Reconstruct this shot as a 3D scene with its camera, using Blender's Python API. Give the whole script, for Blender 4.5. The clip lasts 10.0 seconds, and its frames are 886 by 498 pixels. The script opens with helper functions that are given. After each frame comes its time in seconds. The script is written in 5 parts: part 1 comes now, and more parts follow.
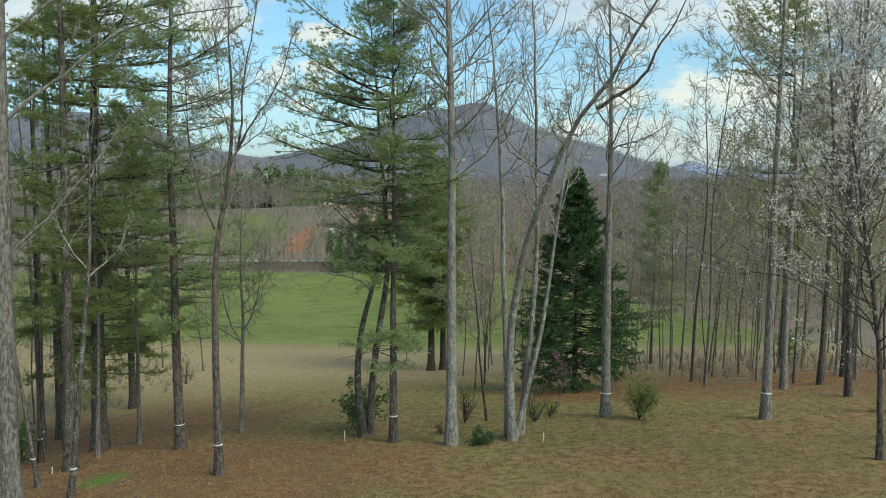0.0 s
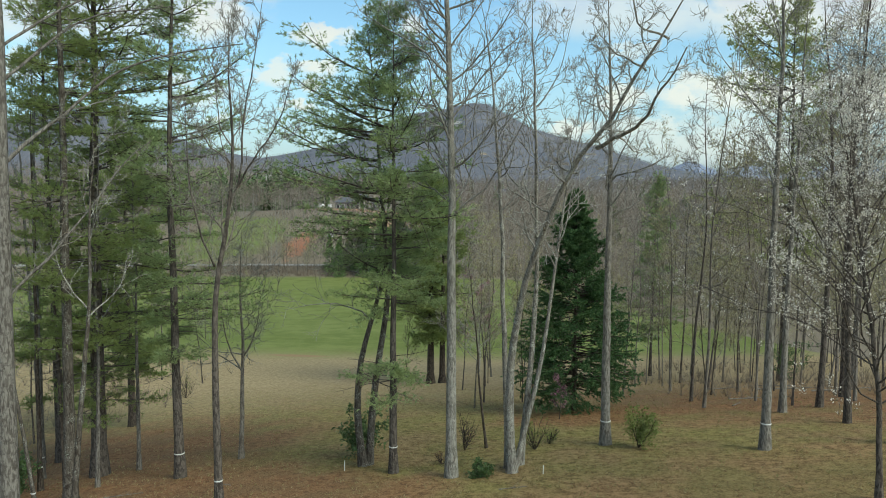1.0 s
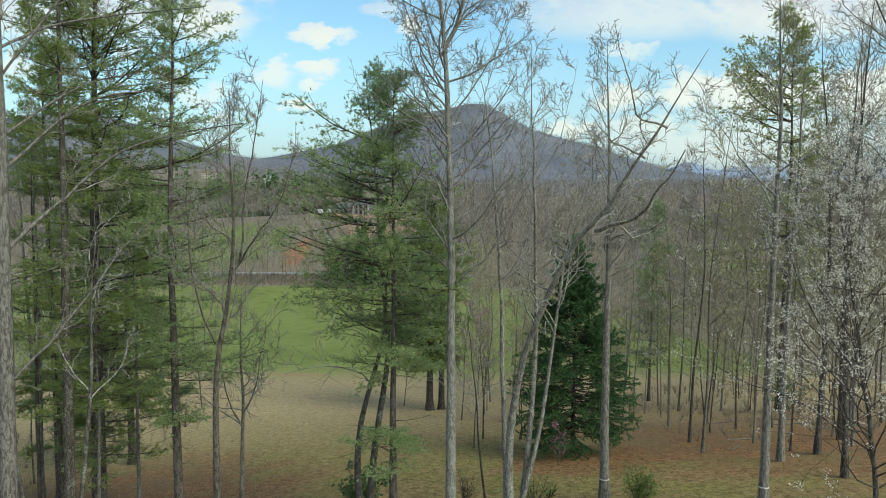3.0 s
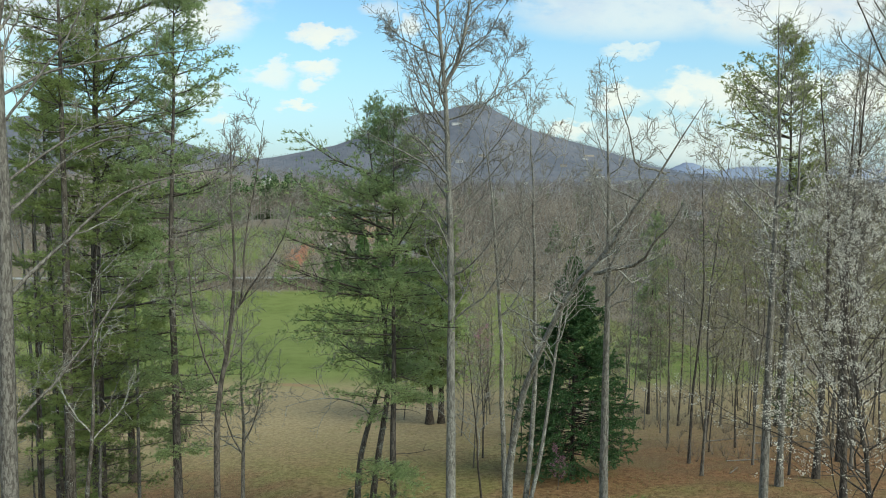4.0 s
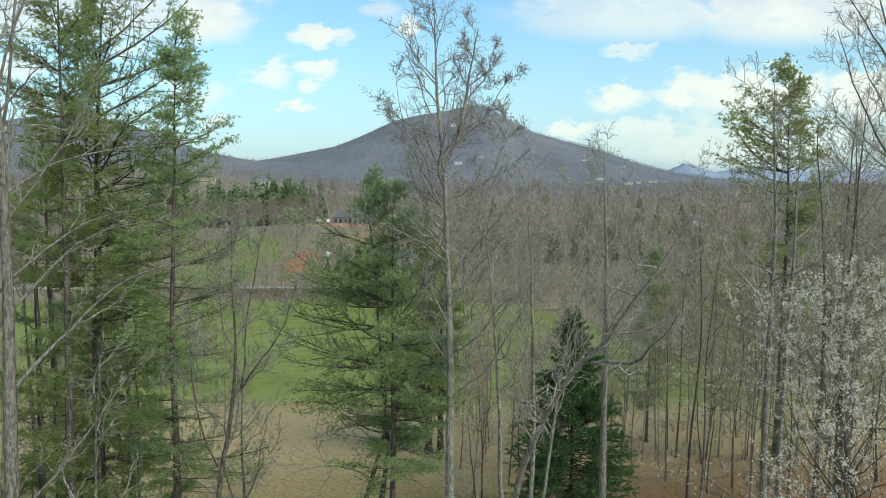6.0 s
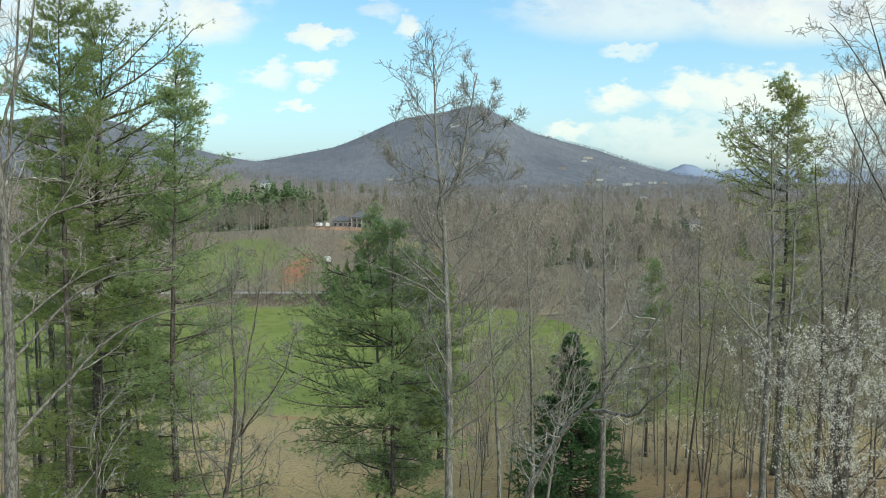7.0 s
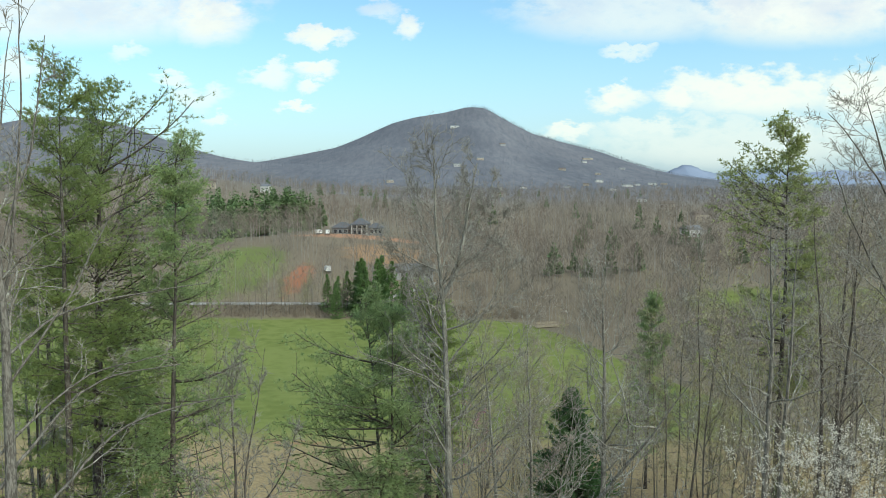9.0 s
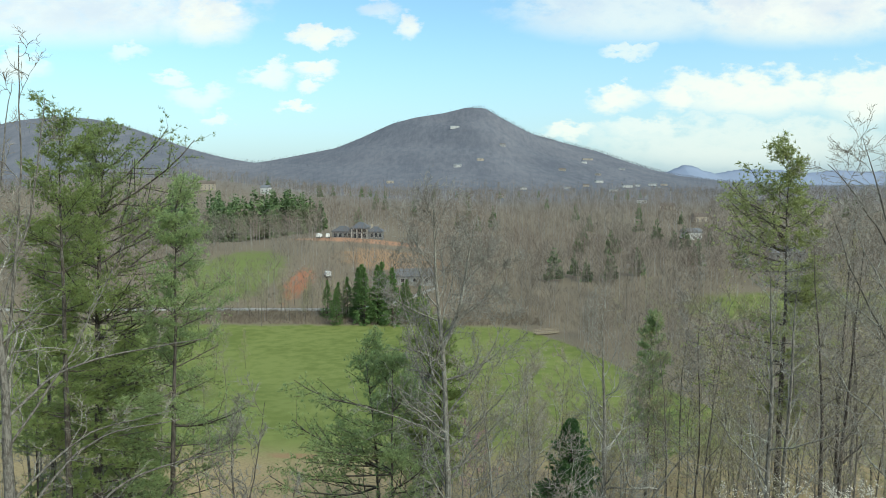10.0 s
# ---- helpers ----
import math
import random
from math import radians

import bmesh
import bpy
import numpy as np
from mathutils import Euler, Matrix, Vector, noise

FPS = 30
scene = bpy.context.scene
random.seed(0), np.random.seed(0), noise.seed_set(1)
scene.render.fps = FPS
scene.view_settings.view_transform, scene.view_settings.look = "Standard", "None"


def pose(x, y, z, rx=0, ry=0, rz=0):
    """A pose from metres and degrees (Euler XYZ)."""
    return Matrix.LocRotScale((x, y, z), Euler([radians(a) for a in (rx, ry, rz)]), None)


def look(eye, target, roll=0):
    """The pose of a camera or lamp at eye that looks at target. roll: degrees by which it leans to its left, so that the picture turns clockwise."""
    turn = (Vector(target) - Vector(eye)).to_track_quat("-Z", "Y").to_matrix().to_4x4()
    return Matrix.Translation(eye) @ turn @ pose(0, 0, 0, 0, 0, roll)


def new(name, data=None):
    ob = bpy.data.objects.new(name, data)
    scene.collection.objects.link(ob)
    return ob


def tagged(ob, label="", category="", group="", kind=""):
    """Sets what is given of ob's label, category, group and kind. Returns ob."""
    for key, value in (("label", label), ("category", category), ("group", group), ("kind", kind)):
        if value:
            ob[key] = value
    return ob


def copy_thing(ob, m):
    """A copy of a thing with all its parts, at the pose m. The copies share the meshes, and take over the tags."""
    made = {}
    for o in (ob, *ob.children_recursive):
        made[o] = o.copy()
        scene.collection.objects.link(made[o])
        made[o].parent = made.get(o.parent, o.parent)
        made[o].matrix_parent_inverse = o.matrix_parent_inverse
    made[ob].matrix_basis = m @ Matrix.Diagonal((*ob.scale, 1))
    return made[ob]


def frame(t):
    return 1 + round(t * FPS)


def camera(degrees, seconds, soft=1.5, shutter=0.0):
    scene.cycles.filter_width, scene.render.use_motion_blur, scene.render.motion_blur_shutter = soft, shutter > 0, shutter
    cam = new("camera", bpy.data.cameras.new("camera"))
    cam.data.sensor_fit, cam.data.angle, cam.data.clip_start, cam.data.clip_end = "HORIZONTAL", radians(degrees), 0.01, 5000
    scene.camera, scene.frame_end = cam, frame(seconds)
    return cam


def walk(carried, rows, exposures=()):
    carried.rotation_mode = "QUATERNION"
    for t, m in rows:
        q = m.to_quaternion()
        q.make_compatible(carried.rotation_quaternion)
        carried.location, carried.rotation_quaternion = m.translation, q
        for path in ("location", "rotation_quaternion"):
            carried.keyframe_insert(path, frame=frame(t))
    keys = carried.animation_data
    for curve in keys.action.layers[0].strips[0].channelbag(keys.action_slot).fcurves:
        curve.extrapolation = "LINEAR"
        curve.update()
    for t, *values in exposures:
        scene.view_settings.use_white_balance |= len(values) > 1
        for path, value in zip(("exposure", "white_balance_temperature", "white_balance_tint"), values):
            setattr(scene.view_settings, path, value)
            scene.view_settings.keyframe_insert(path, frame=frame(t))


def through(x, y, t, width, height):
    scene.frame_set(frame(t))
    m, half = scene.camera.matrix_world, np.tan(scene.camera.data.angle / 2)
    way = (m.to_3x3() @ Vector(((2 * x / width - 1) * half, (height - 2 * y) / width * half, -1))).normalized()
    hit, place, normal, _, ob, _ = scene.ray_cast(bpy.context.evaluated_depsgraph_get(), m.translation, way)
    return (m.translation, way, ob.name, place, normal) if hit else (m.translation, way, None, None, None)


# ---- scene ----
cam = camera(62.1, 10.0, 0.95)
EYE = 12.0
ROWS = [
    # seconds, x, y, height above the first eye, turn, tilt
    (0.0, 0.0, 0.0, 0.0, 0.13, -5.015),
    (0.5, -0.012, 0.044, 0.701, 0.10, -5.02),
    (1.0, -0.031, 0.093, 1.43, 0.064, -5.018),
    (1.5, -0.049, 0.14, 2.164, 0.023, -5.018),
    (2.0, -0.063, 0.179, 2.91, -0.002, -5.022),
    (2.5, -0.067, 0.198, 3.667, -0.022, -5.02),
    (4.0, -0.076, 0.18, 5.989, -0.054, -4.996),
    (4.5, -0.077, 0.184, 6.794, -0.07, -4.977),
    (5.0, -0.077, 0.178, 7.603, -0.086, -4.965),
    (5.5, -0.077, 0.17, 8.431, -0.106, -4.958),
    (7.0, -0.05, 0.19, 11.089, -0.15, -4.929),
    (7.5, -0.048, 0.224, 11.992, -0.157, -4.917),
    (8.0, -0.048, 0.292, 12.911, -0.16, -4.912),
    (8.5, -0.047, 0.357, 13.861, -0.155, -4.915),
    (9.0, -0.043, 0.426, 14.863, -0.153, -4.92),
    (9.5, -0.039, 0.509, 15.917, -0.152, -4.928),
    (10.0, -0.037, 0.602, 17.0, -0.149, -4.93),
]
walk(cam, [(t, pose(x, y, EYE + z, 90 + tilt, 0, turn)) for t, x, y, z, turn, tilt in ROWS],
     exposures=[(0.0, 0.24, 6450, -1), (4.0, 0.34, 6450, -2), (10.0, 0.42, 6450, -2)])


# ---- node helpers ----
class Nodes:
    def __init__(self, tree):
        self.tree = tree
        tree.nodes.clear()

    def add(self, kind, **values):
        node = self.tree.nodes.new(kind)
        for key, value in values.items():
            setattr(node, key, value)
        return node

    def put(self, socket, value):
        if isinstance(value, bpy.types.NodeSocket):
            self.tree.links.new(value, socket)
        elif value is not None:
            if isinstance(value, (tuple, list)) and len(value) == 3 and socket.type == "RGBA":
                value = (*value, 1)
            socket.default_value = value

    def math(self, op, a, b=None, c=None, clamp=False):
        node = self.add("ShaderNodeMath", operation=op, use_clamp=clamp)
        for i, v in enumerate((a, b, c)):
            if v is not None:
                self.put(node.inputs[i], v)
        return node.outputs[0]

    def vec(self, op, a, b=None, scale=None):
        node = self.add("ShaderNodeVectorMath", operation=op)
        self.put(node.inputs[0], a)
        if b is not None:
            self.put(node.inputs[1], b)
        if scale is not None:
            self.put(node.inputs["Scale"], scale)
        return node.outputs["Value"] if op in ("LENGTH", "DOT_PRODUCT", "DISTANCE") else node.outputs["Vector"]

    def xyz(self, v):
        node = self.add("ShaderNodeSeparateXYZ")
        self.put(node.inputs[0], v)
        return node.outputs

    def join(self, x, y, z):
        node = self.add("ShaderNodeCombineXYZ")
        for i, v in enumerate((x, y, z)):
            self.put(node.inputs[i], v)
        return node.outputs[0]

    def noise(self, v, scale, detail=4.0, rough=0.55, warp=0.0):
        node = self.add("ShaderNodeTexNoise")
        self.put(node.inputs["Vector"], v)
        for key, value in (("Scale", scale), ("Detail", detail), ("Roughness", rough), ("Distortion", warp)):
            node.inputs[key].default_value = value
        return node.outputs["Fac"]

    def cells(self, v, scale):
        node = self.add("ShaderNodeTexVoronoi")
        self.put(node.inputs["Vector"], v)
        node.inputs["Scale"].default_value = scale
        return node.outputs["Distance"], node.outputs["Color"]

    def step(self, v, low, high, to_low=0.0, to_high=1.0):
        node = self.add("ShaderNodeMapRange", interpolation_type="SMOOTHSTEP")
        for key, value in (("Value", v), ("From Min", low), ("From Max", high), ("To Min", to_low), ("To Max", to_high)):
            self.put(node.inputs[key], value)
        return node.outputs["Result"]

    def mix(self, fac, a, b, blend="MIX"):
        node = self.add("ShaderNodeMix", data_type="RGBA", blend_type=blend)
        self.put(node.inputs[0], fac)
        self.put(node.inputs[6], a)
        self.put(node.inputs[7], b)
        return node.outputs[2]

    def bump(self, height, strength, distance):
        node = self.add("ShaderNodeBump")
        self.put(node.inputs["Height"], height)
        node.inputs["Strength"].default_value = strength
        node.inputs["Distance"].default_value = distance
        return node.outputs["Normal"]

    def surface(self, color, rough=0.9, normal=None, through=0.0, spec=0.2):
        shader = self.add("ShaderNodeBsdfPrincipled")
        self.put(shader.inputs["Base Color"], color)
        self.put(shader.inputs["Roughness"], rough)
        shader.inputs["Specular IOR Level"].default_value = spec
        if normal is not None:
            self.put(shader.inputs["Normal"], normal)
        out = self.add("ShaderNodeOutputMaterial")
        if through:
            thin = self.add("ShaderNodeBsdfTranslucent")
            self.put(thin.inputs["Color"], color)
            both = self.add("ShaderNodeMixShader")
            both.inputs[0].default_value = through
            self.tree.links.new(shader.outputs[0], both.inputs[1])
            self.tree.links.new(thin.outputs[0], both.inputs[2])
            self.tree.links.new(both.outputs[0], out.inputs[0])
        else:
            self.tree.links.new(shader.outputs[0], out.inputs[0])


def material(name):
    m = bpy.data.materials.new(name)
    m.use_nodes = True
    return m, Nodes(m.node_tree)


# ---- sky and sun ----
SUN_UP, SUN_ROUND = radians(43), radians(132)   # height, and turn clockwise from the way ahead
sun = new("sun", bpy.data.lights.new("sun", "SUN"))
sun.data.energy, sun.data.angle, sun.data.color = 2.7, radians(32), (1.0, 0.955, 0.84)
toward = Vector((math.sin(SUN_ROUND) * math.cos(SUN_UP), math.cos(SUN_ROUND) * math.cos(SUN_UP), math.sin(SUN_UP)))
sun.matrix_world = look(toward * 500, (0, 0, 0))

world = bpy.data.worlds.new("sky")
scene.world = world
world.use_nodes = True
n = Nodes(world.node_tree)
sky = n.add("ShaderNodeTexSky", sky_type="NISHITA", sun_disc=False, sun_elevation=SUN_UP, sun_rotation=SUN_ROUND,
            air_density=1.0, dust_density=1.6, ozone_density=1.2)
way = n.add("ShaderNodeTexCoord").outputs["Generated"]
wx, wy, wz = n.xyz(way)
ahead = n.math("MAXIMUM", wy, 0.15)
cu, cv = n.math("DIVIDE", wx, ahead), n.math("DIVIDE", wz, ahead)
flat = n.join(cu, n.math("MULTIPLY", cv, 1.8), 0.0)
rag = n.noise(flat, 9.0, 6, 0.6, 0.3)
fine = n.noise(flat, 26.0, 5, 0.6)
wob_u = n.math("ADD", cu, n.math("MULTIPLY", n.math("SUBTRACT", rag, 0.5), 0.10))
wob_v = n.math("ADD", cv, n.math("MULTIPLY", n.math("SUBTRACT", fine, 0.5), 0.06))
# cloud centres by slope across and up, their half sizes, and how solid they are
CLOUDS = [(-.315, .222, .062, .034, 1.0), (-.50, .238, .24, .05, .85), (-.575, .16, .05, .018, .7), (-.425, .178, .03, .012, .6),
          (-.157, .197, .04, .012, 1.0), (-.078, .235, .026, .016, .6), (-.045, .213, .018, .018, .9), (-.233, .148, .03, .016, .8),
          (-.165, .155, .034, .011, .95), (-.180, .134, .020, .011, .85), (-.194, .106, .024, .007, .9), (-.36, .142, .028, .010, .7),
          (-.32, .12, .045, .016, .6), (-.30, .087, .018, .008, .7), (.236, .116, .038, .018, 1.0), (.312, .118, .032, .018, 1.0),
          (.42, .124, .13, .03, 1.0), (.57, .12, .07, .04, 1.0), (.165, .075, .04, .011, .9), (.275, .076, .06, .014, .7),
          (.248, .178, .030, .010, .65), (.25, .232, .16, .04, .7), (.47, .238, .17, .05, 1.0), (.4, .06, .2, .035, .6)]
held = 0.0
for a, b, ra, rb, solid in CLOUDS:
    du = n.math("DIVIDE", n.math("SUBTRACT", wob_u, a), ra)
    dv = n.math("DIVIDE", n.math("SUBTRACT", wob_v, b), rb)
    far = n.math("ADD", n.math("MULTIPLY", du, du), n.math("MULTIPLY", dv, dv))
    one = n.math("MULTIPLY", n.step(n.math("ADD", far, n.math("MULTIPLY", n.math("SUBTRACT", fine, 0.5), 2.4)), 0.1, 1.55, 1.0, 0.0), solid)
    held = one if isinstance(held, float) else n.math("MAXIMUM", held, one)
over = n.math("ADD", n.math("ABSOLUTE", wz), 0.18)
dome = n.join(n.math("DIVIDE", wx, over), n.math("DIVIDE", wy, over), 0.0)
wide = n.step(n.noise(dome, 0.9, 6, 0.58, 0.4), 0.43, 0.62, 0.0, 0.95)
front = n.math("MULTIPLY", n.step(wy, 0.35, 0.55), n.step(cv, 0.28, 0.36, 1.0, 0.0))
cover = n.math("ADD", n.math("MULTIPLY", held, front), n.math("MULTIPLY", wide, n.math("SUBTRACT", 1.0, front)))
cover = n.math("MULTIPLY", cover, n.step(fine, 0.2, 0.5, 0.72, 1.0), clamp=True)
haze = n.step(wz, 0.0, 0.22, 0.55, 0.0)
clear = n.mix(1.0, sky.outputs[0], (0.133, 0.160, 0.166), "MULTIPLY")
clear = n.mix(haze, clear, (0.43, 0.53, 0.69))
white = n.mix(n.step(rag, 0.35, 0.65), (0.74, 0.745, 0.74), (0.60, 0.63, 0.71))
white = n.mix(n.step(cv, 0.18, 0.24), (0.75, 0.755, 0.725), white)
glow = n.add("ShaderNodeBackground")
n.put(glow.inputs[0], n.mix(cover, clear, white))
glow.inputs[1].default_value = 1.0
n.tree.links.new(glow.outputs[0], n.add("ShaderNodeOutputWorld").inputs[0])


# ---- materials ----
def bark(name, dark, pale, lichen, amount, grain=14.0):
    m, n = material(name)
    place = n.add("ShaderNodeTexCoord").outputs["Object"]
    x, y, z = n.xyz(place)
    long = n.join(x, y, n.math("MULTIPLY", z, 0.22))
    ridges = n.noise(long, grain, 5, 0.65, 0.6)
    color = n.mix(n.step(ridges, 0.41, 0.59), dark, pale)
    color = n.mix(n.step(n.noise(place, 1.3, 3), 0.35, 0.7, 0.0, 0.4), color, pale)
    color = n.mix(n.step(n.noise(place, 5.5, 4, 0.7), 0.52, 0.64, 0.0, 0.7), color, tuple(c * 0.95 for c in dark))
    spots = n.step(n.math("ADD", n.math("MULTIPLY", n.noise(place, 21.0, 4, 0.7), 0.65), n.math("MULTIPLY", n.noise(place, 2.2, 3), 0.35)), 0.64 - amount, 0.76 - amount)
    color = n.mix(n.math("MULTIPLY", spots, 0.85), color, lichen)
    n.surface(color, 0.95, n.bump(ridges, 0.9, 0.05), 0.0, 0.08)
    return m


def tint(name, colors, scale, rough=0.8, through=0.0, spec=0.15):
    """Two or three colours mixed by place and from piece to piece."""
    m, n = material(name)
    place = n.add("ShaderNodeTexCoord").outputs["Object"]
    piece = n.add("ShaderNodeNewGeometry").outputs["Random Per Island"]
    color = n.mix(n.step(n.noise(place, scale, 3), 0.3, 0.7), colors[0], colors[1])
    color = n.mix(n.step(n.noise(place, scale * 9, 2), 0.42, 0.66, 0.0, 0.6), color, colors[2 if len(colors) < 4 else 3])
    color = n.mix(n.math("MULTIPLY", n.step(piece, 0.35, 1.0), 0.6), color, colors[2])
    n.surface(color, rough, None, through, spec)
    return m


bark_grey = bark("grey_bark", (0.075, 0.066, 0.058), (0.21, 0.195, 0.175), (0.36, 0.37, 0.33), 0.03)
bark_pale = bark("pale_bark", (0.10, 0.09, 0.077), (0.25, 0.232, 0.205), (0.38, 0.38, 0.34), 0.03)
bark_pine = bark("pine_bark", (0.042, 0.035, 0.031), (0.135, 0.116, 0.10), (0.27, 0.28, 0.25), 0.02)
bark_lichen = bark("lichen_bark", (0.042, 0.034, 0.028), (0.125, 0.11, 0.094), (0.40, 0.42, 0.37), 0.105)
bark_wood = bark("woodland_bark", (0.10, 0.086, 0.072), (0.225, 0.2, 0.172), (0.34, 0.34, 0.30), 0.03)
needle_olive = tint("olive_pine_needles", [(0.245, 0.285, 0.105), (0.31, 0.345, 0.135), (0.385, 0.41, 0.19)], 0.5, 0.6, 0.5)
bark_mossy = bark("mottled_bark", (0.105, 0.094, 0.08), (0.28, 0.262, 0.23), (0.50, 0.51, 0.45), 0.12)
bark_twigs = bark("woodland_limb_bark", (0.12, 0.105, 0.088), (0.26, 0.24, 0.205), (0.46, 0.46, 0.41), 0.08)
bark_dark = bark("dark_bark", (0.035, 0.028, 0.023), (0.10, 0.083, 0.07), (0.30, 0.31, 0.27), 0.0)
bark_limb = bark("limb_bark", (0.12, 0.11, 0.094), (0.31, 0.294, 0.26), (0.52, 0.53, 0.48), 0.135)
bark_poplar = bark("poplar_bark", (0.12, 0.11, 0.095), (0.29, 0.275, 0.243), (0.46, 0.465, 0.42), 0.09)
twig_grey = tint("grey_twigs", [(0.135, 0.124, 0.105), (0.22, 0.206, 0.18), (0.36, 0.345, 0.31)], 0.6)
twig_olive = tint("budding_twigs", [(0.21, 0.185, 0.11), (0.29, 0.265, 0.155), (0.38, 0.37, 0.24)], 0.6)
twig_brush = tint("brush_twigs", [(0.14, 0.11, 0.083), (0.19, 0.15, 0.115), (0.25, 0.21, 0.165)], 0.3)
petal_pink = tint("redbud_petals", [(0.36, 0.14, 0.24), (0.46, 0.20, 0.32), (0.50, 0.28, 0.36)], 2.0, 0.7, 0.3)
twig_red = tint("reddish_twigs", [(0.185, 0.155, 0.128), (0.265, 0.222, 0.182), (0.38, 0.345, 0.295)], 0.6)
needle_pine = tint("pine_needles", [(0.20, 0.262, 0.088), (0.262, 0.325, 0.11), (0.325, 0.37, 0.155)], 0.7, 0.6, 0.62)
needle_blue = tint("bluish_pine_needles", [(0.265, 0.35, 0.152), (0.325, 0.41, 0.185), (0.41, 0.475, 0.24)], 0.7, 0.6, 0.62)
needle_fir = tint("fir_needles", [(0.034, 0.08, 0.038), (0.065, 0.13, 0.05), (0.125, 0.205, 0.075)], 1.2, 0.55, 0.2)
needle_cedar = tint("cedar_needles", [(0.10, 0.175, 0.06), (0.14, 0.23, 0.075), (0.19, 0.275, 0.10)], 0.3, 0.6, 0.25)
petal = tint("white_petals", [(0.70, 0.67, 0.60), (0.79, 0.76, 0.69), (0.58, 0.53, 0.45)], 2.0, 0.7, 0.35)
leaf_green = tint("evergreen_leaves", [(0.03, 0.065, 0.02), (0.06, 0.11, 0.03), (0.10, 0.15, 0.05)], 3.0, 0.45, 0.2, 0.4)
leaf_young = tint("young_leaves", [(0.16, 0.22, 0.06), (0.22, 0.26, 0.08), (0.27, 0.27, 0.11)], 1.0, 0.6, 0.4)
leaf_bud = tint("opening_leaf_buds", [(0.25, 0.235, 0.10), (0.30, 0.27, 0.13), (0.36, 0.31, 0.18)], 0.5, 0.7, 0.3)
leaf_dead = tint("dead_leaves", [(0.15, 0.085, 0.042), (0.21, 0.13, 0.068), (0.31, 0.22, 0.13)], 0.8, 0.85, 0.1)
blade_dry = tint("dry_grass_blades", [(0.29, 0.225, 0.11), (0.21, 0.21, 0.075), (0.42, 0.345, 0.20)], 0.5, 0.8, 0.3)
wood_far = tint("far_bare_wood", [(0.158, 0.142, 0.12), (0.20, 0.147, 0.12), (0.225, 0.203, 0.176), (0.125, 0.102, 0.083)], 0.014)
stem_far = tint("far_stems", [(0.20, 0.18, 0.16), (0.30, 0.28, 0.25), (0.42, 0.40, 0.37)], 0.05)
# mountain woods: aerial haze painted in as extra blue over the bare grey
wood_hill_hazed = tint("hazed_hill_wood", [(0.112, 0.118, 0.142), (0.132, 0.136, 0.158), (0.16, 0.163, 0.182)], 0.006)
green_far = tint("far_evergreen", [(0.07, 0.115, 0.05), (0.10, 0.15, 0.062), (0.14, 0.19, 0.085)], 0.02)
tape_white = tint("white_tape", [(0.6, 0.6, 0.58), (0.52, 0.52, 0.5), (0.65, 0.65, 0.64)], 5.0, 0.5)


